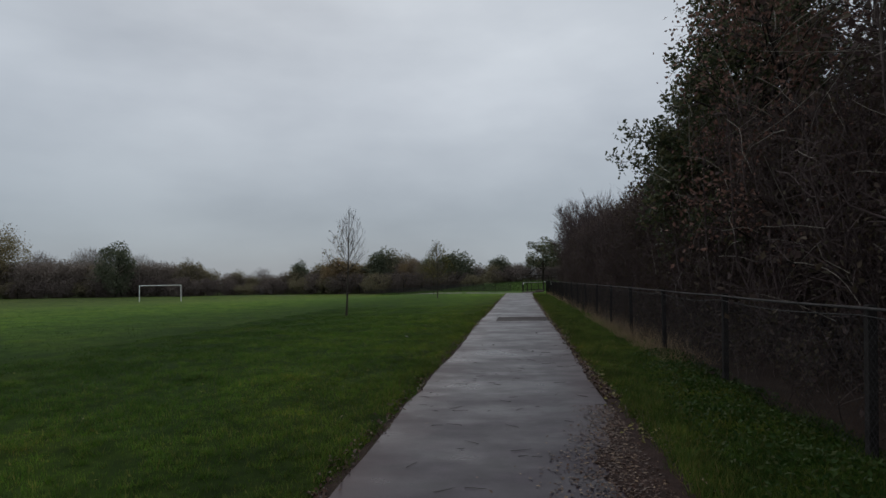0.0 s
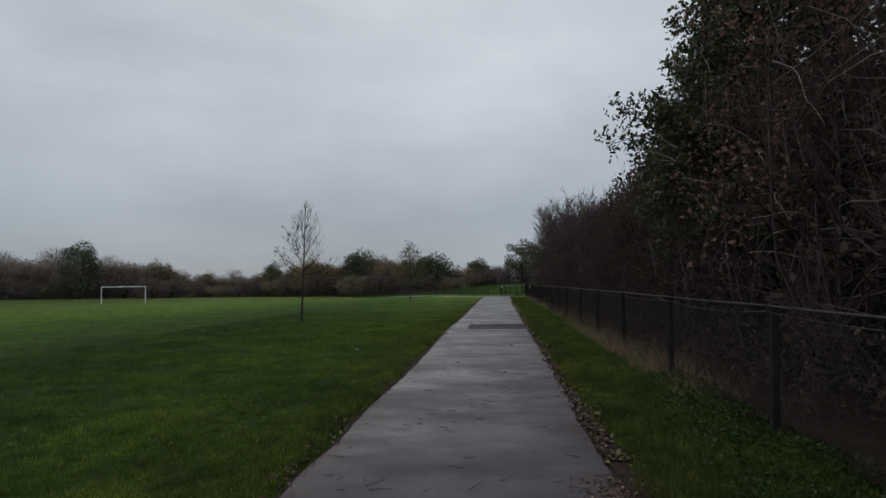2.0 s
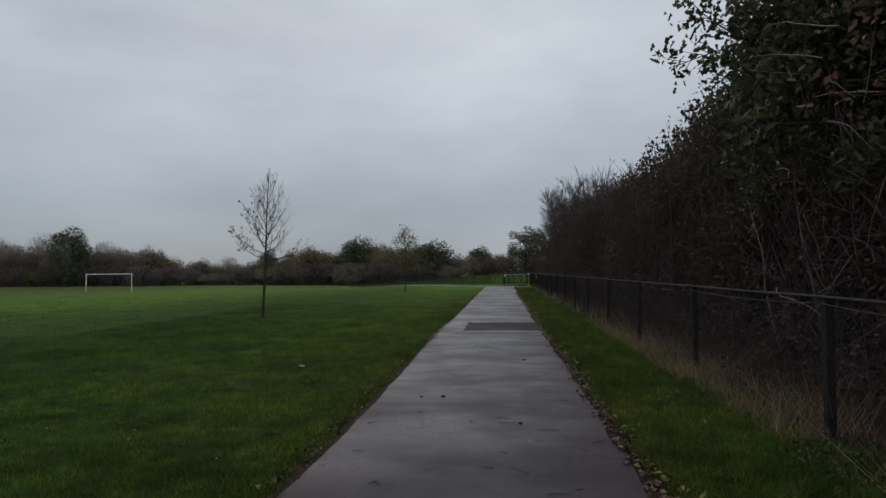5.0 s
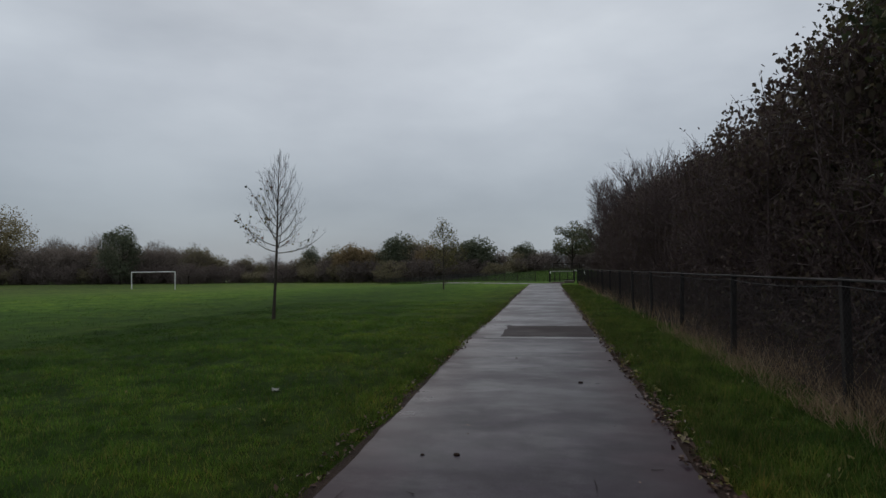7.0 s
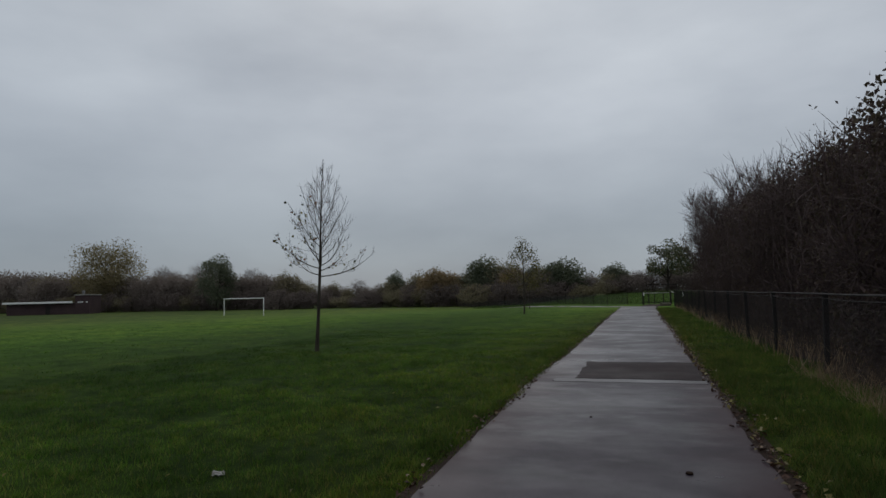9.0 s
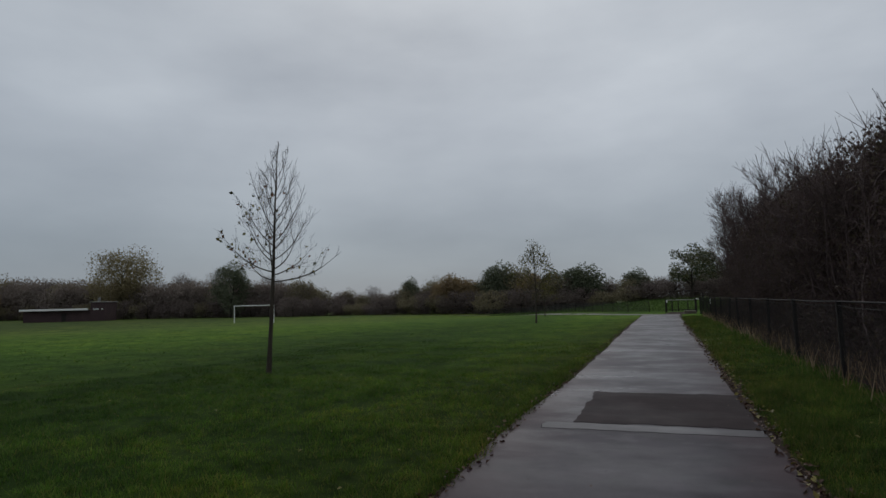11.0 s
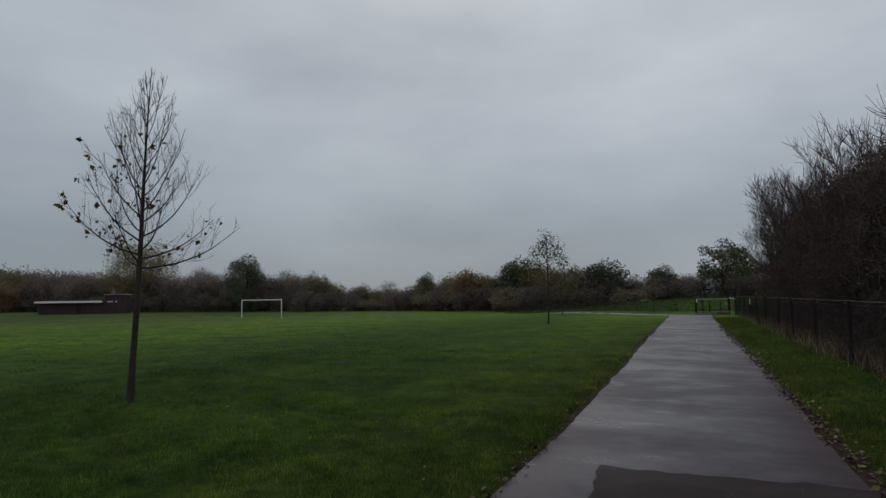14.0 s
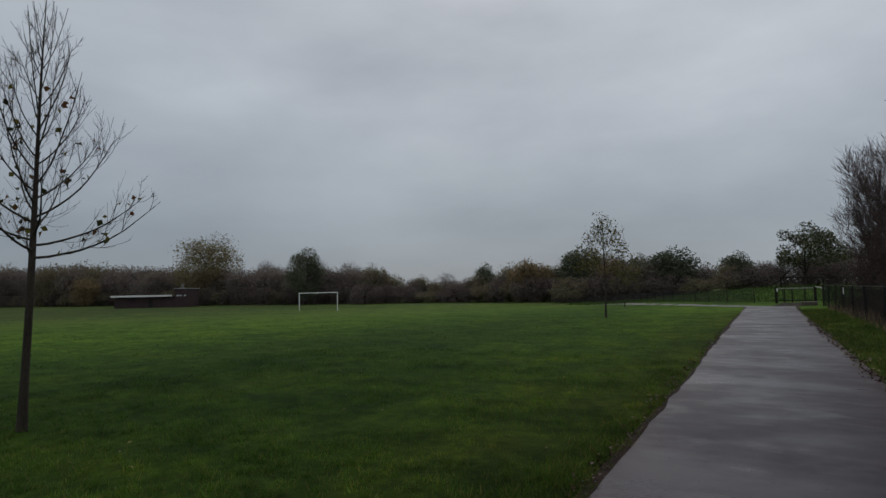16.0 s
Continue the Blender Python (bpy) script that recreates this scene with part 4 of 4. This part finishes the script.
for k, (x, y, h) in enumerate([(5.4, 6.2, 9.0), (6.9, 9.0, 9.6), (5.2, 2.8, 8.6), (7.6, 7.2, 10), (5.3, -1.0, 8.5), (8.2, 11.5, 9.0), (6.4, 4.4, 10.6), (7.8, 1.8, 10.6)]):
    twiggy_tree((x, y), h, 100 + k)


rd = np.random.default_rng(314)
n = 90
S = np.stack([rd.uniform(3.05, 4.1, n), rd.uniform(2.5, 12.5, n), rd.uniform(0.9, 4.8, n)], 1)
D = np.stack([rd.normal(-0.15, 0.25, n), rd.normal(-0.2, 1.0, n), rd.normal(0.1, 0.4, n)], 1)
P = grow(rd, S, D, rd.uniform(0.5, 1.7, n), 8, -0.05, 0.09)
P[:, :, 0] = np.maximum(P[:, :, 0], 2.92)
tagged(part("dead_stems", tubes(P, taper(np.full(n, 0.005), 0.002, 8), 4), TWIG_PALE), "pale arching dead stems hanging from the hedge", "dead stems", kind="stuff")


# ---- the chain-link fence beside the path ----
FX, FTOP, BAY = 2.82, 1.23, 3.39


def diamond_mesh(length, z0, z1, pitch, r):
    """Woven wire: two families of slanting wires, cut to the panel."""
    segs = []
    for sgn in (1, -1):
        for c in np.arange(-(z1 - z0), length, pitch):
            a, b = max(c, 0.0), min(c + (z1 - z0), length)
            if b - a > 0.02:
                za, zb = (z0 + a - c, z0 + b - c) if sgn > 0 else (z1 - (a - c), z1 - (b - c))
                segs.append(((sgn * r * 0.6, a, za), (sgn * r * 0.6, b, zb)))
    P = np.array(segs)
    return tubes(P, np.full((len(P), 2), r), 3)


fence = thing("chain_link_fence", (FX, 0, 0), "old dark chain-link fence with a tubular top rail", "fence")
posts = [0.11 + BAY * k for k in range(-2, 19)]
pm = bpy.data.meshes.new("post")
b_ = box(-0.035, -0.035, -0.2, 0.035, 0.035, FTOP + 0.03, 0.008)
b_.to_mesh(pm)
b_.free()
pm.materials.append(POST_M)
wm = mesh_of("mesh_panel", *diamond_mesh(BAY, 0.06, FTOP - 0.05, 0.072, 0.0017), MESH_M)
rf = np.random.default_rng(8)
for k, y in enumerate(posts):
    o = new("post", pm)
    o.parent, o.location = fence, (0, y, 0)
    o.rotation_euler = (radians(rf.normal(0, 1.0)), radians(rf.normal(0, 1.2)), 0)
    if k < len(posts) - 1:
        o = new("mesh_panel", wm)
        o.parent, o.location = fence, (-0.04, y, 0)
        w = np.linspace(0, 1, 9)
        sag = rf.uniform(0.0, 0.012)
        part("top_rail", tubes(np.stack([0 * w - 0.04, y + w * BAY, FTOP + 0.005 - sag * 4 * w * (1 - w)], 1)[None], np.full((1, 9), 0.013), 8), RAIL_DARK, fence, smooth=True)
        sag = rf.uniform(0.02, 0.07)
        part("strand", tubes(np.stack([0 * w - 0.045, y + w * BAY, FTOP - 0.05 - sag * 4 * w * (1 - w)], 1)[None], np.full((1, 9), 0.004), 4), WIRE_M, fence)

# small white tag on the fence near the gate
tagged(part("fence_tag", box(FX - 0.075, 49.8, 0.88, FX - 0.065, 49.98, 1.15, 0.002), WHITE_PAINT), "small white plate fixed to the fence", "sign")

# ---- gate at the end of the path, and the fence of the field behind ----
GYY = 67.0
gz = float(ground_z(1.6, GYY))
gate = thing("field_gate", (0.50, GYY, gz), "dark gate with a pale top rail at path's end", "gate")
for px in (0.0, 2.3):
    part("gate_post", box(px - 0.08, -0.08, -0.3, px + 0.08, 0.08, 1.08, 0.015), POST_M, gate)
part("top_rail", box(0.10, -0.03, 0.98, 2.21, 0.03, 1.05, 0.01), RAIL_M, gate, "pale weathered top rail")
for px in (0.50, 0.95, 1.70):
    part("upright", box(px - 0.035, -0.025, 0.05, px + 0.035, 0.025, 0.975, 0.006), POST_M, gate)
part("bottom_rail", box(0.10, -0.022, 0.16, 2.21, 0.022, 0.22, 0.006), POST_M, gate)
part("reflector", box(0.03, -0.1, 0.80, 0.11, -0.083, 1.03, 0.004), WHITE_PAINT, gate, "white reflector plate")
# leaning pale rail beside the gate
lean = part("leaning_rail", tubes(np.array([[(0, 0, 0), (0.18, -1.1, -0.05), (0.34, -2.3, -0.12)]]), np.full((1, 3), 0.045), 8), RAIL_M, smooth=True)
lean.location = (2.86, GYY + 0.02, gz + 1.08)
tagged(lean, "pale rail running from the gate post to fence", "rail")
# low concrete slab beside the gate
step_ = part("concrete_slab", box(1.75, 62.1, -0.05, 2.6, 62.9, 0.22, 0.02), SLAB_M)
tagged(step_, "low weathered concrete slab at the verge's end", "concrete slab")
# thin dark barrier frame behind the gate
frame_ = thing("barrier_frame", (0.9, GYY + 3.0, float(ground_z(1.5, GYY + 3))), "thin dark red metal frame behind the gate", "barrier")
part("upright", tubes(np.array([[(0.12, 0, -0.2), (-0.03, 0, 1.75)]]), np.full((1, 2), 0.03), 6), POST_M, frame_, smooth=True)
part("upright", tubes(np.array([[(2.6, 0, -0.2), (2.6, 0, 1.72)]]), np.full((1, 2), 0.03), 6), POST_M, frame_, smooth=True)
part("crossbar", tubes(np.array([[(-0.03, 0, 1.75), (2.6, 0, 1.72)]]), np.full((1, 2), 0.03), 6), POST_M, frame_, smooth=True)

back = thing("field_fence", (0, 0, 0), "low dark wire fence along the far path", "fence")
line = np.array([(0.0, 66.4), (-4.2, 70.5), (-7.6, 77.0), (-14.0, 90.0), (-21.0, 103.0), (-30, 111)])
dd = np.concatenate([[0], np.cumsum(np.linalg.norm(np.diff(line, axis=0), axis=1))])
pts_b = [(float(np.interp(s, dd, line[:, 0])) + 0.7, float(np.interp(s, dd, line[:, 1])) + 0.7) for s in np.arange(2.2, dd[-1], 2.6)]
bm_post = bpy.data.meshes.new("post")
b_ = box(-0.03, -0.03, -0.2, 0.03, 0.03, 0.95, 0.006)
b_.to_mesh(bm_post)
b_.free()
bm_post.materials.append(BARK)
far_mesh = mesh_of("mesh_panel", *diamond_mesh(2.6, 0.04, 0.90, 0.11, 0.006), MESH_M)
prev = None
for (x, y) in pts_b:
    z = float(ground_z(x, y))
    o = new("post", bm_post)
    o.parent, o.location = back, (x, y, z)
    if prev:
        run = math.hypot(x - prev[0], y - prev[1])
        o = new("mesh_panel", far_mesh)
        o.parent, o.location = back, prev
        o.rotation_euler = (math.atan2(z - prev[2], run), 0, math.atan2(y - prev[1], x - prev[0]) - math.pi / 2)
        o.scale = (1, run / 2.6, 1)
        for hgt in (0.93, 0.62, 0.32):
            part("wire", tubes(np.array([[(prev[0], prev[1], prev[2] + hgt), (x, y, z + hgt)]]), np.full((1, 2), 0.010), 4), MESH_M, back)
    prev = (x, y, z)

# ---- the pitch ----
goal = thing("football_goal", (-54.7, 85.2, float(ground_z(-54.7, 85.2))), "white full-size football goal without a net", "goal", turn=math.atan2(-0.71, 7.29))
part("goal_post", tubes(np.array([[(-3.66, 0, -0.1), (-3.66, 0, 2.44)]]), np.full((1, 2), 0.06), 12), WHITE_PAINT, goal, smooth=True)
part("goal_post", tubes(np.array([[(3.66, 0, -0.1), (3.66, 0, 2.44)]]), np.full((1, 2), 0.06), 12), WHITE_PAINT, goal, smooth=True)
part("crossbar", tubes(np.array([[(-3.72, 0, 2.44), (3.72, 0, 2.44)]]), np.full((1, 2), 0.06), 12), WHITE_PAINT, goal, smooth=True)

# changing-room pavilion on the far side of the field
pav = thing("pavilion", (-112.2, 112.0, float(ground_z(-112.2, 112.0))), "low flat-roofed brick pavilion with white fascia", "building", turn=math.atan2(0.47, 0.88))
pav.scale = (1.02, 1.02, 1.07)
part("wall", box(-17.0, 0, -0.5, -3.9, 7, 2.25, 0.03), BRICKWORK, pav)
part("roof", box(-17.3, -0.9, 2.28, -4.1, 7.2, 2.36, 0.02), GREY_BOX, pav)
part("fascia", box(-17.35, -1.0, 2.25, -4.1, -0.905, 2.62, 0.01), WHITE_PAINT, pav, "long white fascia board")
part("tower", box(-3.88, -0.2, -0.5, -1.0, 6, 3.75, 0.03), BRICKWORK, pav, "taller brick end block")
part("cap", box(-4.05, -0.4, 3.78, -0.8, 6.2, 3.93, 0.02), RAIL_M, pav, "pale roof edge")
part("chimney", box(-3.2, 1.5, 3.95, -2.75, 2.0, 4.75, 0.02), GREY_BOX, pav)
for (a, b) in ((-3.4, -2.3), (-1.75, -1.4)):
    w_ = part("window", box(a, -0.26, 2.28, b, -0.205, 2.52, 0.008), WHITE_PAINT, pav, "small white-framed high window")
    part("pane", box(a + 0.06, -0.275, 2.33, b - 0.06, -0.262, 2.47), GLASS_M, w_)
part("door", box(-9.6, -0.05, -0.4, -8.7, -0.004, 1.65, 0.01), POST_M, pav, "dark flush door")

# two grey stores at the end of the far path
for (x, y, w, h) in [(-54.6, 122.5, 1.2, 1.35), (-53.0, 122.9, 1.1, 1.05)]:
    st = thing("grey_store", (x, y, float(ground_z(x, y))), "small grey boarded store at the wood's edge", "shed", "grey stores")
    part("body", box(-w / 2, -0.4, -0.1, w / 2, 0.4, h, 0.02), GREY_BOX, st)
    part("lid", box(-w / 2 - 0.05, -0.46, h + 0.003, w / 2 + 0.05, 0.46, h + 0.06, 0.01), RAIL_M, st)

# ---- ground cover, litter and small things ----
rg = np.random.default_rng(17)


def scatter(n, x0, x1, y0, y1, bias=1.0):
    return x0 + (x1 - x0) * rg.uniform(0, 1, n) ** bias, y0 + (y1 - y0) * rg.uniform(0, 1, n)


def sward(name, n, x0, x1, y0, y1, tall, wide, label, keep=None, mat_=None, lean=0.6):
    X, Y = scatter(n, x0, x1, y0, y1)
    clump = np.sin(2.1 * X + 0.9 * Y) * np.sin(1.7 * Y - 1.2 * X + 1) + 0.6 * np.sin(5.3 * X + 2 * Y) * np.sin(4.7 * Y - X)
    if keep is not None:
        k = keep(X, Y)
        X, Y, clump = X[k], Y[k], clump[k]
    ob = part(name, blades(rg, X, Y, turf_z(X, Y), tall * np.maximum(0.3, 1 + 0.60 * clump), wide, lean), mat_ or GRASS_M)
    return tagged(ob, label, "grass", kind="stuff")


edge_l = lambda X, Y: X < PATH_L - 0.03 - 0.07 * np.abs(np.sin(3.1 * Y) + 0.6 * np.sin(7.7 * Y + 1)) * 0.8
edge_r = lambda X, Y: X > PATH_R + 0.05 + 0.08 * np.abs(np.sin(2.7 * Y + 2) + 0.6 * np.sin(8.3 * Y)) * 0.8
sward("grass_verge", 95000, 1.14, 3.05, -1, 24, 0.065, 0.008, "rough damp green grass of the verge", edge_r, VERGE_M)
sward("grass_verge", 26000, 1.2, 3.05, 24, 56, 0.075, 0.018, "rough damp green grass of the verge", edge_r, VERGE_M)
near = lambda X, Y: edge_l(X, Y) & (rg.uniform(0, 1, len(X)) < np.clip(1.25 - np.hypot(X, Y - 12) / 22, 0, 1))
far_ = lambda X, Y: edge_l(X, Y) & (rg.uniform(0, 1, len(X)) < np.clip(np.hypot(X, Y - 12) / 14 - 0.3, 0, 1) * np.clip(1.3 - np.hypot(X * 1.25, Y - 14) / 36, 0, 1))
sward("grass_lawn", 330000, -10, -1.2, -1, 32, 0.044, 0.007, "short damp mown grass beside the path", near, lean=0.55)
sward("grass_lawn", 90000, -28, -1.2, 0, 52, 0.034, 0.018, "short damp mown grass of the field", far_, lean=0.9)
bank_side = lambda X, Y: Y > 69.5 - 0.95 * np.minimum(X, 0) + 0.35 * np.maximum(-X - 6, 0)
sward("grass_bank", 34000, -24, 9, 68, 110, 0.22, 0.045, "rough unmown grass on the bank behind the fence", bank_side, BANK_M, 0.7)
tx, ty = scatter(4200, -9, -1.3, -1, 24, 0.8)
tk = edge_l(tx, ty)
tx, ty = np.repeat(tx[tk], 26), np.repeat(ty[tk], 26)
tx, ty = tx + rg.normal(0, 0.035, len(tx)), ty + rg.normal(0, 0.035, len(ty))
tagged(part("grass_tufts", blades(rg, tx, ty, turf_z(tx, ty), 0.062, 0.0075, 0.9), GRASS_M), "small uneven tufts in the mown grass", "grass", kind="stuff")
tx, ty = scatter(900, 1.3, 2.85, -1, 24)
tx, ty = np.repeat(tx, 26), np.repeat(ty, 26)
tx, ty = tx + rg.normal(0, 0.04, len(tx)), ty + rg.normal(0, 0.04, len(ty))
tagged(part("grass_tufts", blades(rg, tx, ty, turf_z(tx, ty), 0.095, 0.008, 0.8), VERGE_M), "coarse uneven tufts on the verge", "grass", kind="stuff")
sward("grass_edge", 14000, -1.75, -1.22, -1, 30, 0.075, 0.007, "longer ragged grass along the path edge", edge_l, lean=0.9)
sward("grass_edge", 12000, 1.16, 1.6, -1, 30, 0.085, 0.007, "longer ragged grass along the path edge", edge_r, VERGE_M, lean=0.9)

# leaf mould and brambles under the hedge
ym = np.arange(-12, 62, 0.5)
cols = np.array([2.92, 4.0, 6.0, 9.0, 14.0])
MX, MY = np.meshgrid(cols, ym)
MX[:, 0] += 0.10 * np.sin(2.1 * ym) + 0.05 * np.sin(5.3 * ym)
mi = (np.arange(len(ym) - 1)[:, None] * 5 + np.arange(4)[None]).reshape(-1, 1)
mould = part("hedge_floor", (np.stack([MX, MY, turf_z(MX, MY) + 0.045], -1).reshape(-1, 3), mi + np.array([[0, 1, 6, 5]])), SOIL, smooth=True)
tagged(mould, "dark leaf mould under the hedge", "leaf mould", kind="structure")
n = 900
X, Y = scatter(n, 3.02, 4.5, -6, 57)
S = np.stack([X, Y, turf_z(X, Y)], 1)
a = rg.uniform(0, 6.28, n)
P = grow(rg, S, np.stack([np.cos(a) * 0.5, np.sin(a) * 0.9, np.ones(n)], 1), rg.uniform(0.8, 2.0, n), 8, -0.10, 0.16)
P[:, :, 0] = np.maximum(P[:, :, 0], 2.92)
P[:, :, 2] = np.maximum(P[:, :, 2], 0.05)
tagged(part("brambles", tubes(P, taper(np.full(n, 0.006), 0.003, 8), 3), TWIG), "tangled brown bramble stems behind the fence", "brambles", kind="stuff")
c = P[:, 2:].reshape(-1, 3)
c = np.repeat(c, 4, 0) + rg.normal(0, 0.08, (len(c) * 4, 3))
c[:, 0] = np.maximum(c[:, 0], 2.94)
tagged(part("bramble_leaves", leaves(rg, c, 0.07), DEAD_LEAF), "withered bramble leaves behind the fence", "brambles", kind="stuff")

# tall dry grass under the fence
X, Y = scatter(8000, 2.45, 3.2, 8.3, 21)
k = rg.uniform(0, 1, len(X)) < np.interp(Y, [8.3, 10.5, 17, 21], [0.45, 1, 1, 0.35]) * (0.45 + 0.55 * (np.sin(4.1 * Y + 2 * X) * np.sin(1.7 * Y + 1) > -0.1))
X, Y = X[k], Y[k]
tagged(part("dry_grass", blades(rg, X, Y, turf_z(X, Y), 0.37 * (0.85 + 0.6 * np.sin(2.3 * Y) * np.sin(5.1 * Y + 1)) * (0.55 + 0.8 * rg.uniform(0, 1, len(X)) ** 2), 0.006, 0.95), STRAW), "tall bleached dry grass along the fence foot", "dry grass", kind="stuff")
X, Y = scatter(1500, 2.55, 3.5, 21, 56)
tagged(part("dry_grass", blades(rg, X, Y, turf_z(X, Y), 0.45, 0.014, 0.5), STRAW), "sparse dry grass along the fence foot", "dry grass", kind="stuff")

# low broad-leaved weeds on the verge near the start
n = 8500
X, Y = scatter(n, 1.6, 3.0, -1.5, 10.0, 0.8)
k = (X - 1.6) > 0.9 * np.clip((Y - 4) / 6, 0, 1) * rg.uniform(0.4, 1.2, n)
X, Y = X[k], Y[k]
hump = 0.10 * (1 + np.sin(2.6 * X + 1.9 * Y) * np.sin(2.2 * Y - X))
C = np.stack([X, Y, turf_z(X, Y) + 0.03 + hump * rg.uniform(0.2, 1.1, len(X))], 1)
tagged(part("weeds", leaves(rg, C, 0.052, np.array([[0, 0, 1.0]]), 1.3, 0.5), WEED), "low broad-leaved green weeds on the verge", "weeds", kind="stuff")


mush = []
for y in np.arange(-3, 8.2, 0.05):
    w = float(np.interp(y, [-3, 3, 4.2, 5.2, 8.2], [0.50, 0.48, 0.30, 0.10, 0.03]))
    w *= 1 + 0.30 * math.sin(3.1 * y) * math.sin(1.3 * y + 1) + 0.10 * math.sin(7.3 * y) + 0.07 * math.sin(17 * y + 1)
    mush.append((1.20 - max(w, 0.02), y))
mu = np.array(mush)
V = np.stack([np.stack([mu[:, 0] + (1.33 - mu[:, 0]) * q, mu[:, 1], np.full(len(mu), 0.0225 + 0.004 * math.sin(math.pi * q))], 1) for q in (0, 0.5, 1)], 1).reshape(-1, 3)
mi = (np.arange(len(mu) - 1)[:, None] * 3 + np.arange(2)[None]).reshape(-1, 1)
tagged(part("leaf_mush", (V, mi + np.array([[0, 1, 4, 3]])), MUSH, smooth=True), "trodden brown leaf mush along the path edge", "leaf mush", kind="structure")


def litter(name, X, Y, lift, size, mat_, label, fold=0.4):
    Z = np.where((X > PATH_L) & (X < PATH_R), 0.022, turf_z(X, Y) + 0.012) + lift * rg.uniform(0, 1, len(X))
    ob = part(name, leaves(rg, np.stack([X, Y, Z], 1), size, np.array([[0, 0, 1.0]]), 0.38 * fold / 0.4, 0.6, fold), mat_)
    return tagged(ob, label, "fallen leaves", kind="stuff")


X, Y = rg.normal(1.02, 0.16, 6500), rg.uniform(-1, 5.6, 6500)
X = X - np.abs(rg.normal(0, 0.28, len(X))) * np.interp(Y, [0, 3.4, 5.0], [1.3, 1.1, 0.1]) + np.interp(Y, [0, 6], [0.05, 0.12])
litter("leaf_litter", X, Y, 0.007, 0.034, LITTER, "drift of wet brown leaves on the path edge", 0.18)
X, Y = rg.normal(1.20, 0.055, 1700), 6 + 40 * rg.uniform(0, 1, 1700) ** 1.5
litter("leaf_litter", X, Y, 0.02, 0.06, LITTER, "brown leaves gathered along the path edge")
X, Y = rg.normal(1.24, 0.07, 420), 4 + 34 * rg.uniform(0, 1, 420) ** 1.3
litter("leaf_litter", X, Y, 0.03, 0.06, YELLOW_LITTER, "pale curled leaves caught along the grass edge")
X, Y = rg.normal(-1.36, 0.05, 1000), -1 + 40 * rg.uniform(0, 1, 1000) ** 1.5
litter("leaf_litter", X, Y, 0.015, 0.05, LITTER, "brown leaves gathered along the path edge")
X, Y = scatter(150, -1.2, 1.1, 0, 30)
litter("leaf_litter", X, Y, 0.003, 0.026, LITTER, "scattered brown leaves on the wet tarmac", 0.15)
X, Y = scatter(170, 1.2, 3.0, 0, 40)
litter("leaf_litter", X, Y, 0.05, 0.045, YELLOW_LITTER, "yellow leaves fallen on the verge")
X, Y = scatter(170, -9, -1.4, 0, 34, 0.6)
litter("leaf_litter", X, Y, 0.04, 0.042, YELLOW_LITTER, "pale yellow leaves fallen on the grass")
# broken twigs lying on the path
n = 90
X, Y = scatter(n, -1.15, 1.1, 0.5, 12)
a = rg.uniform(0, math.pi, n)
S = np.stack([X, Y, np.full(n, 0.024)], 1)
P = grow(rg, S, np.stack([np.cos(a), np.sin(a) * 0.6, 0 * a], 1), rg.uniform(0.05, 0.2, n), 4, 0, 0.12)
P[:, :, 2] = 0.024
tagged(part("fallen_twigs", tubes(P, taper(np.full(n, 0.0024), 0.0014, 4), 4), BARK), "small broken twigs on the wet path", "twigs", kind="stuff")

# a scrap of crumpled paper on the grass
def scrap(x, y, size, seed):
    rng = np.random.default_rng(seed)
    bm = bmesh.new()
    bmesh.ops.create_grid(bm, x_segments=7, y_segments=6, size=size / 2)
    for v in bm.verts:
        v.co.x *= 1.35
        v.co.z = 0.016 * math.sin(40 * v.co.x + 3) * math.cos(55 * v.co.y) + rng.uniform(0, 0.014)
    bmesh.ops.solidify(bm, geom=bm.faces[:], thickness=0.0012)
    ob = part("paper_scrap", bm, RAIL_M)
    ob.location = (x, y, float(turf_z(x, y)) + 0.022)
    ob.rotation_euler = (0.12, 0.08, 0.5)
    return tagged(ob, "crumpled pale scrap of paper on the grass", "paper")


scrap(-2.88, 14.16, 0.065, 3)


def clod(x, y, size, seed):
    rng = np.random.default_rng(seed)
    bm = bmesh.new()
    bmesh.ops.create_icosphere(bm, subdivisions=2, radius=size / 2)
    for v in bm.verts:
        v.co *= 1 + rng.uniform(-0.22, 0.22)
        v.co.z = max(v.co.z * 0.5, -size * 0.12)
    ob = part("clod", bm, SOIL, smooth=True)
    ob.location = (x, y, 0.018 + size * 0.11)
    return tagged(ob, "small dark clod of soil on the path", "clod", "clods on the path")


for k, (x, y, d) in enumerate([(0.54, 15.0, 0.055), (-0.5, 12.09, 0.05), (-0.75, 12.06, 0.03), (0.35, 10.9, 0.04), (-0.3, 16.9, 0.03)]):
    clod(x, y, d, 20 + k)
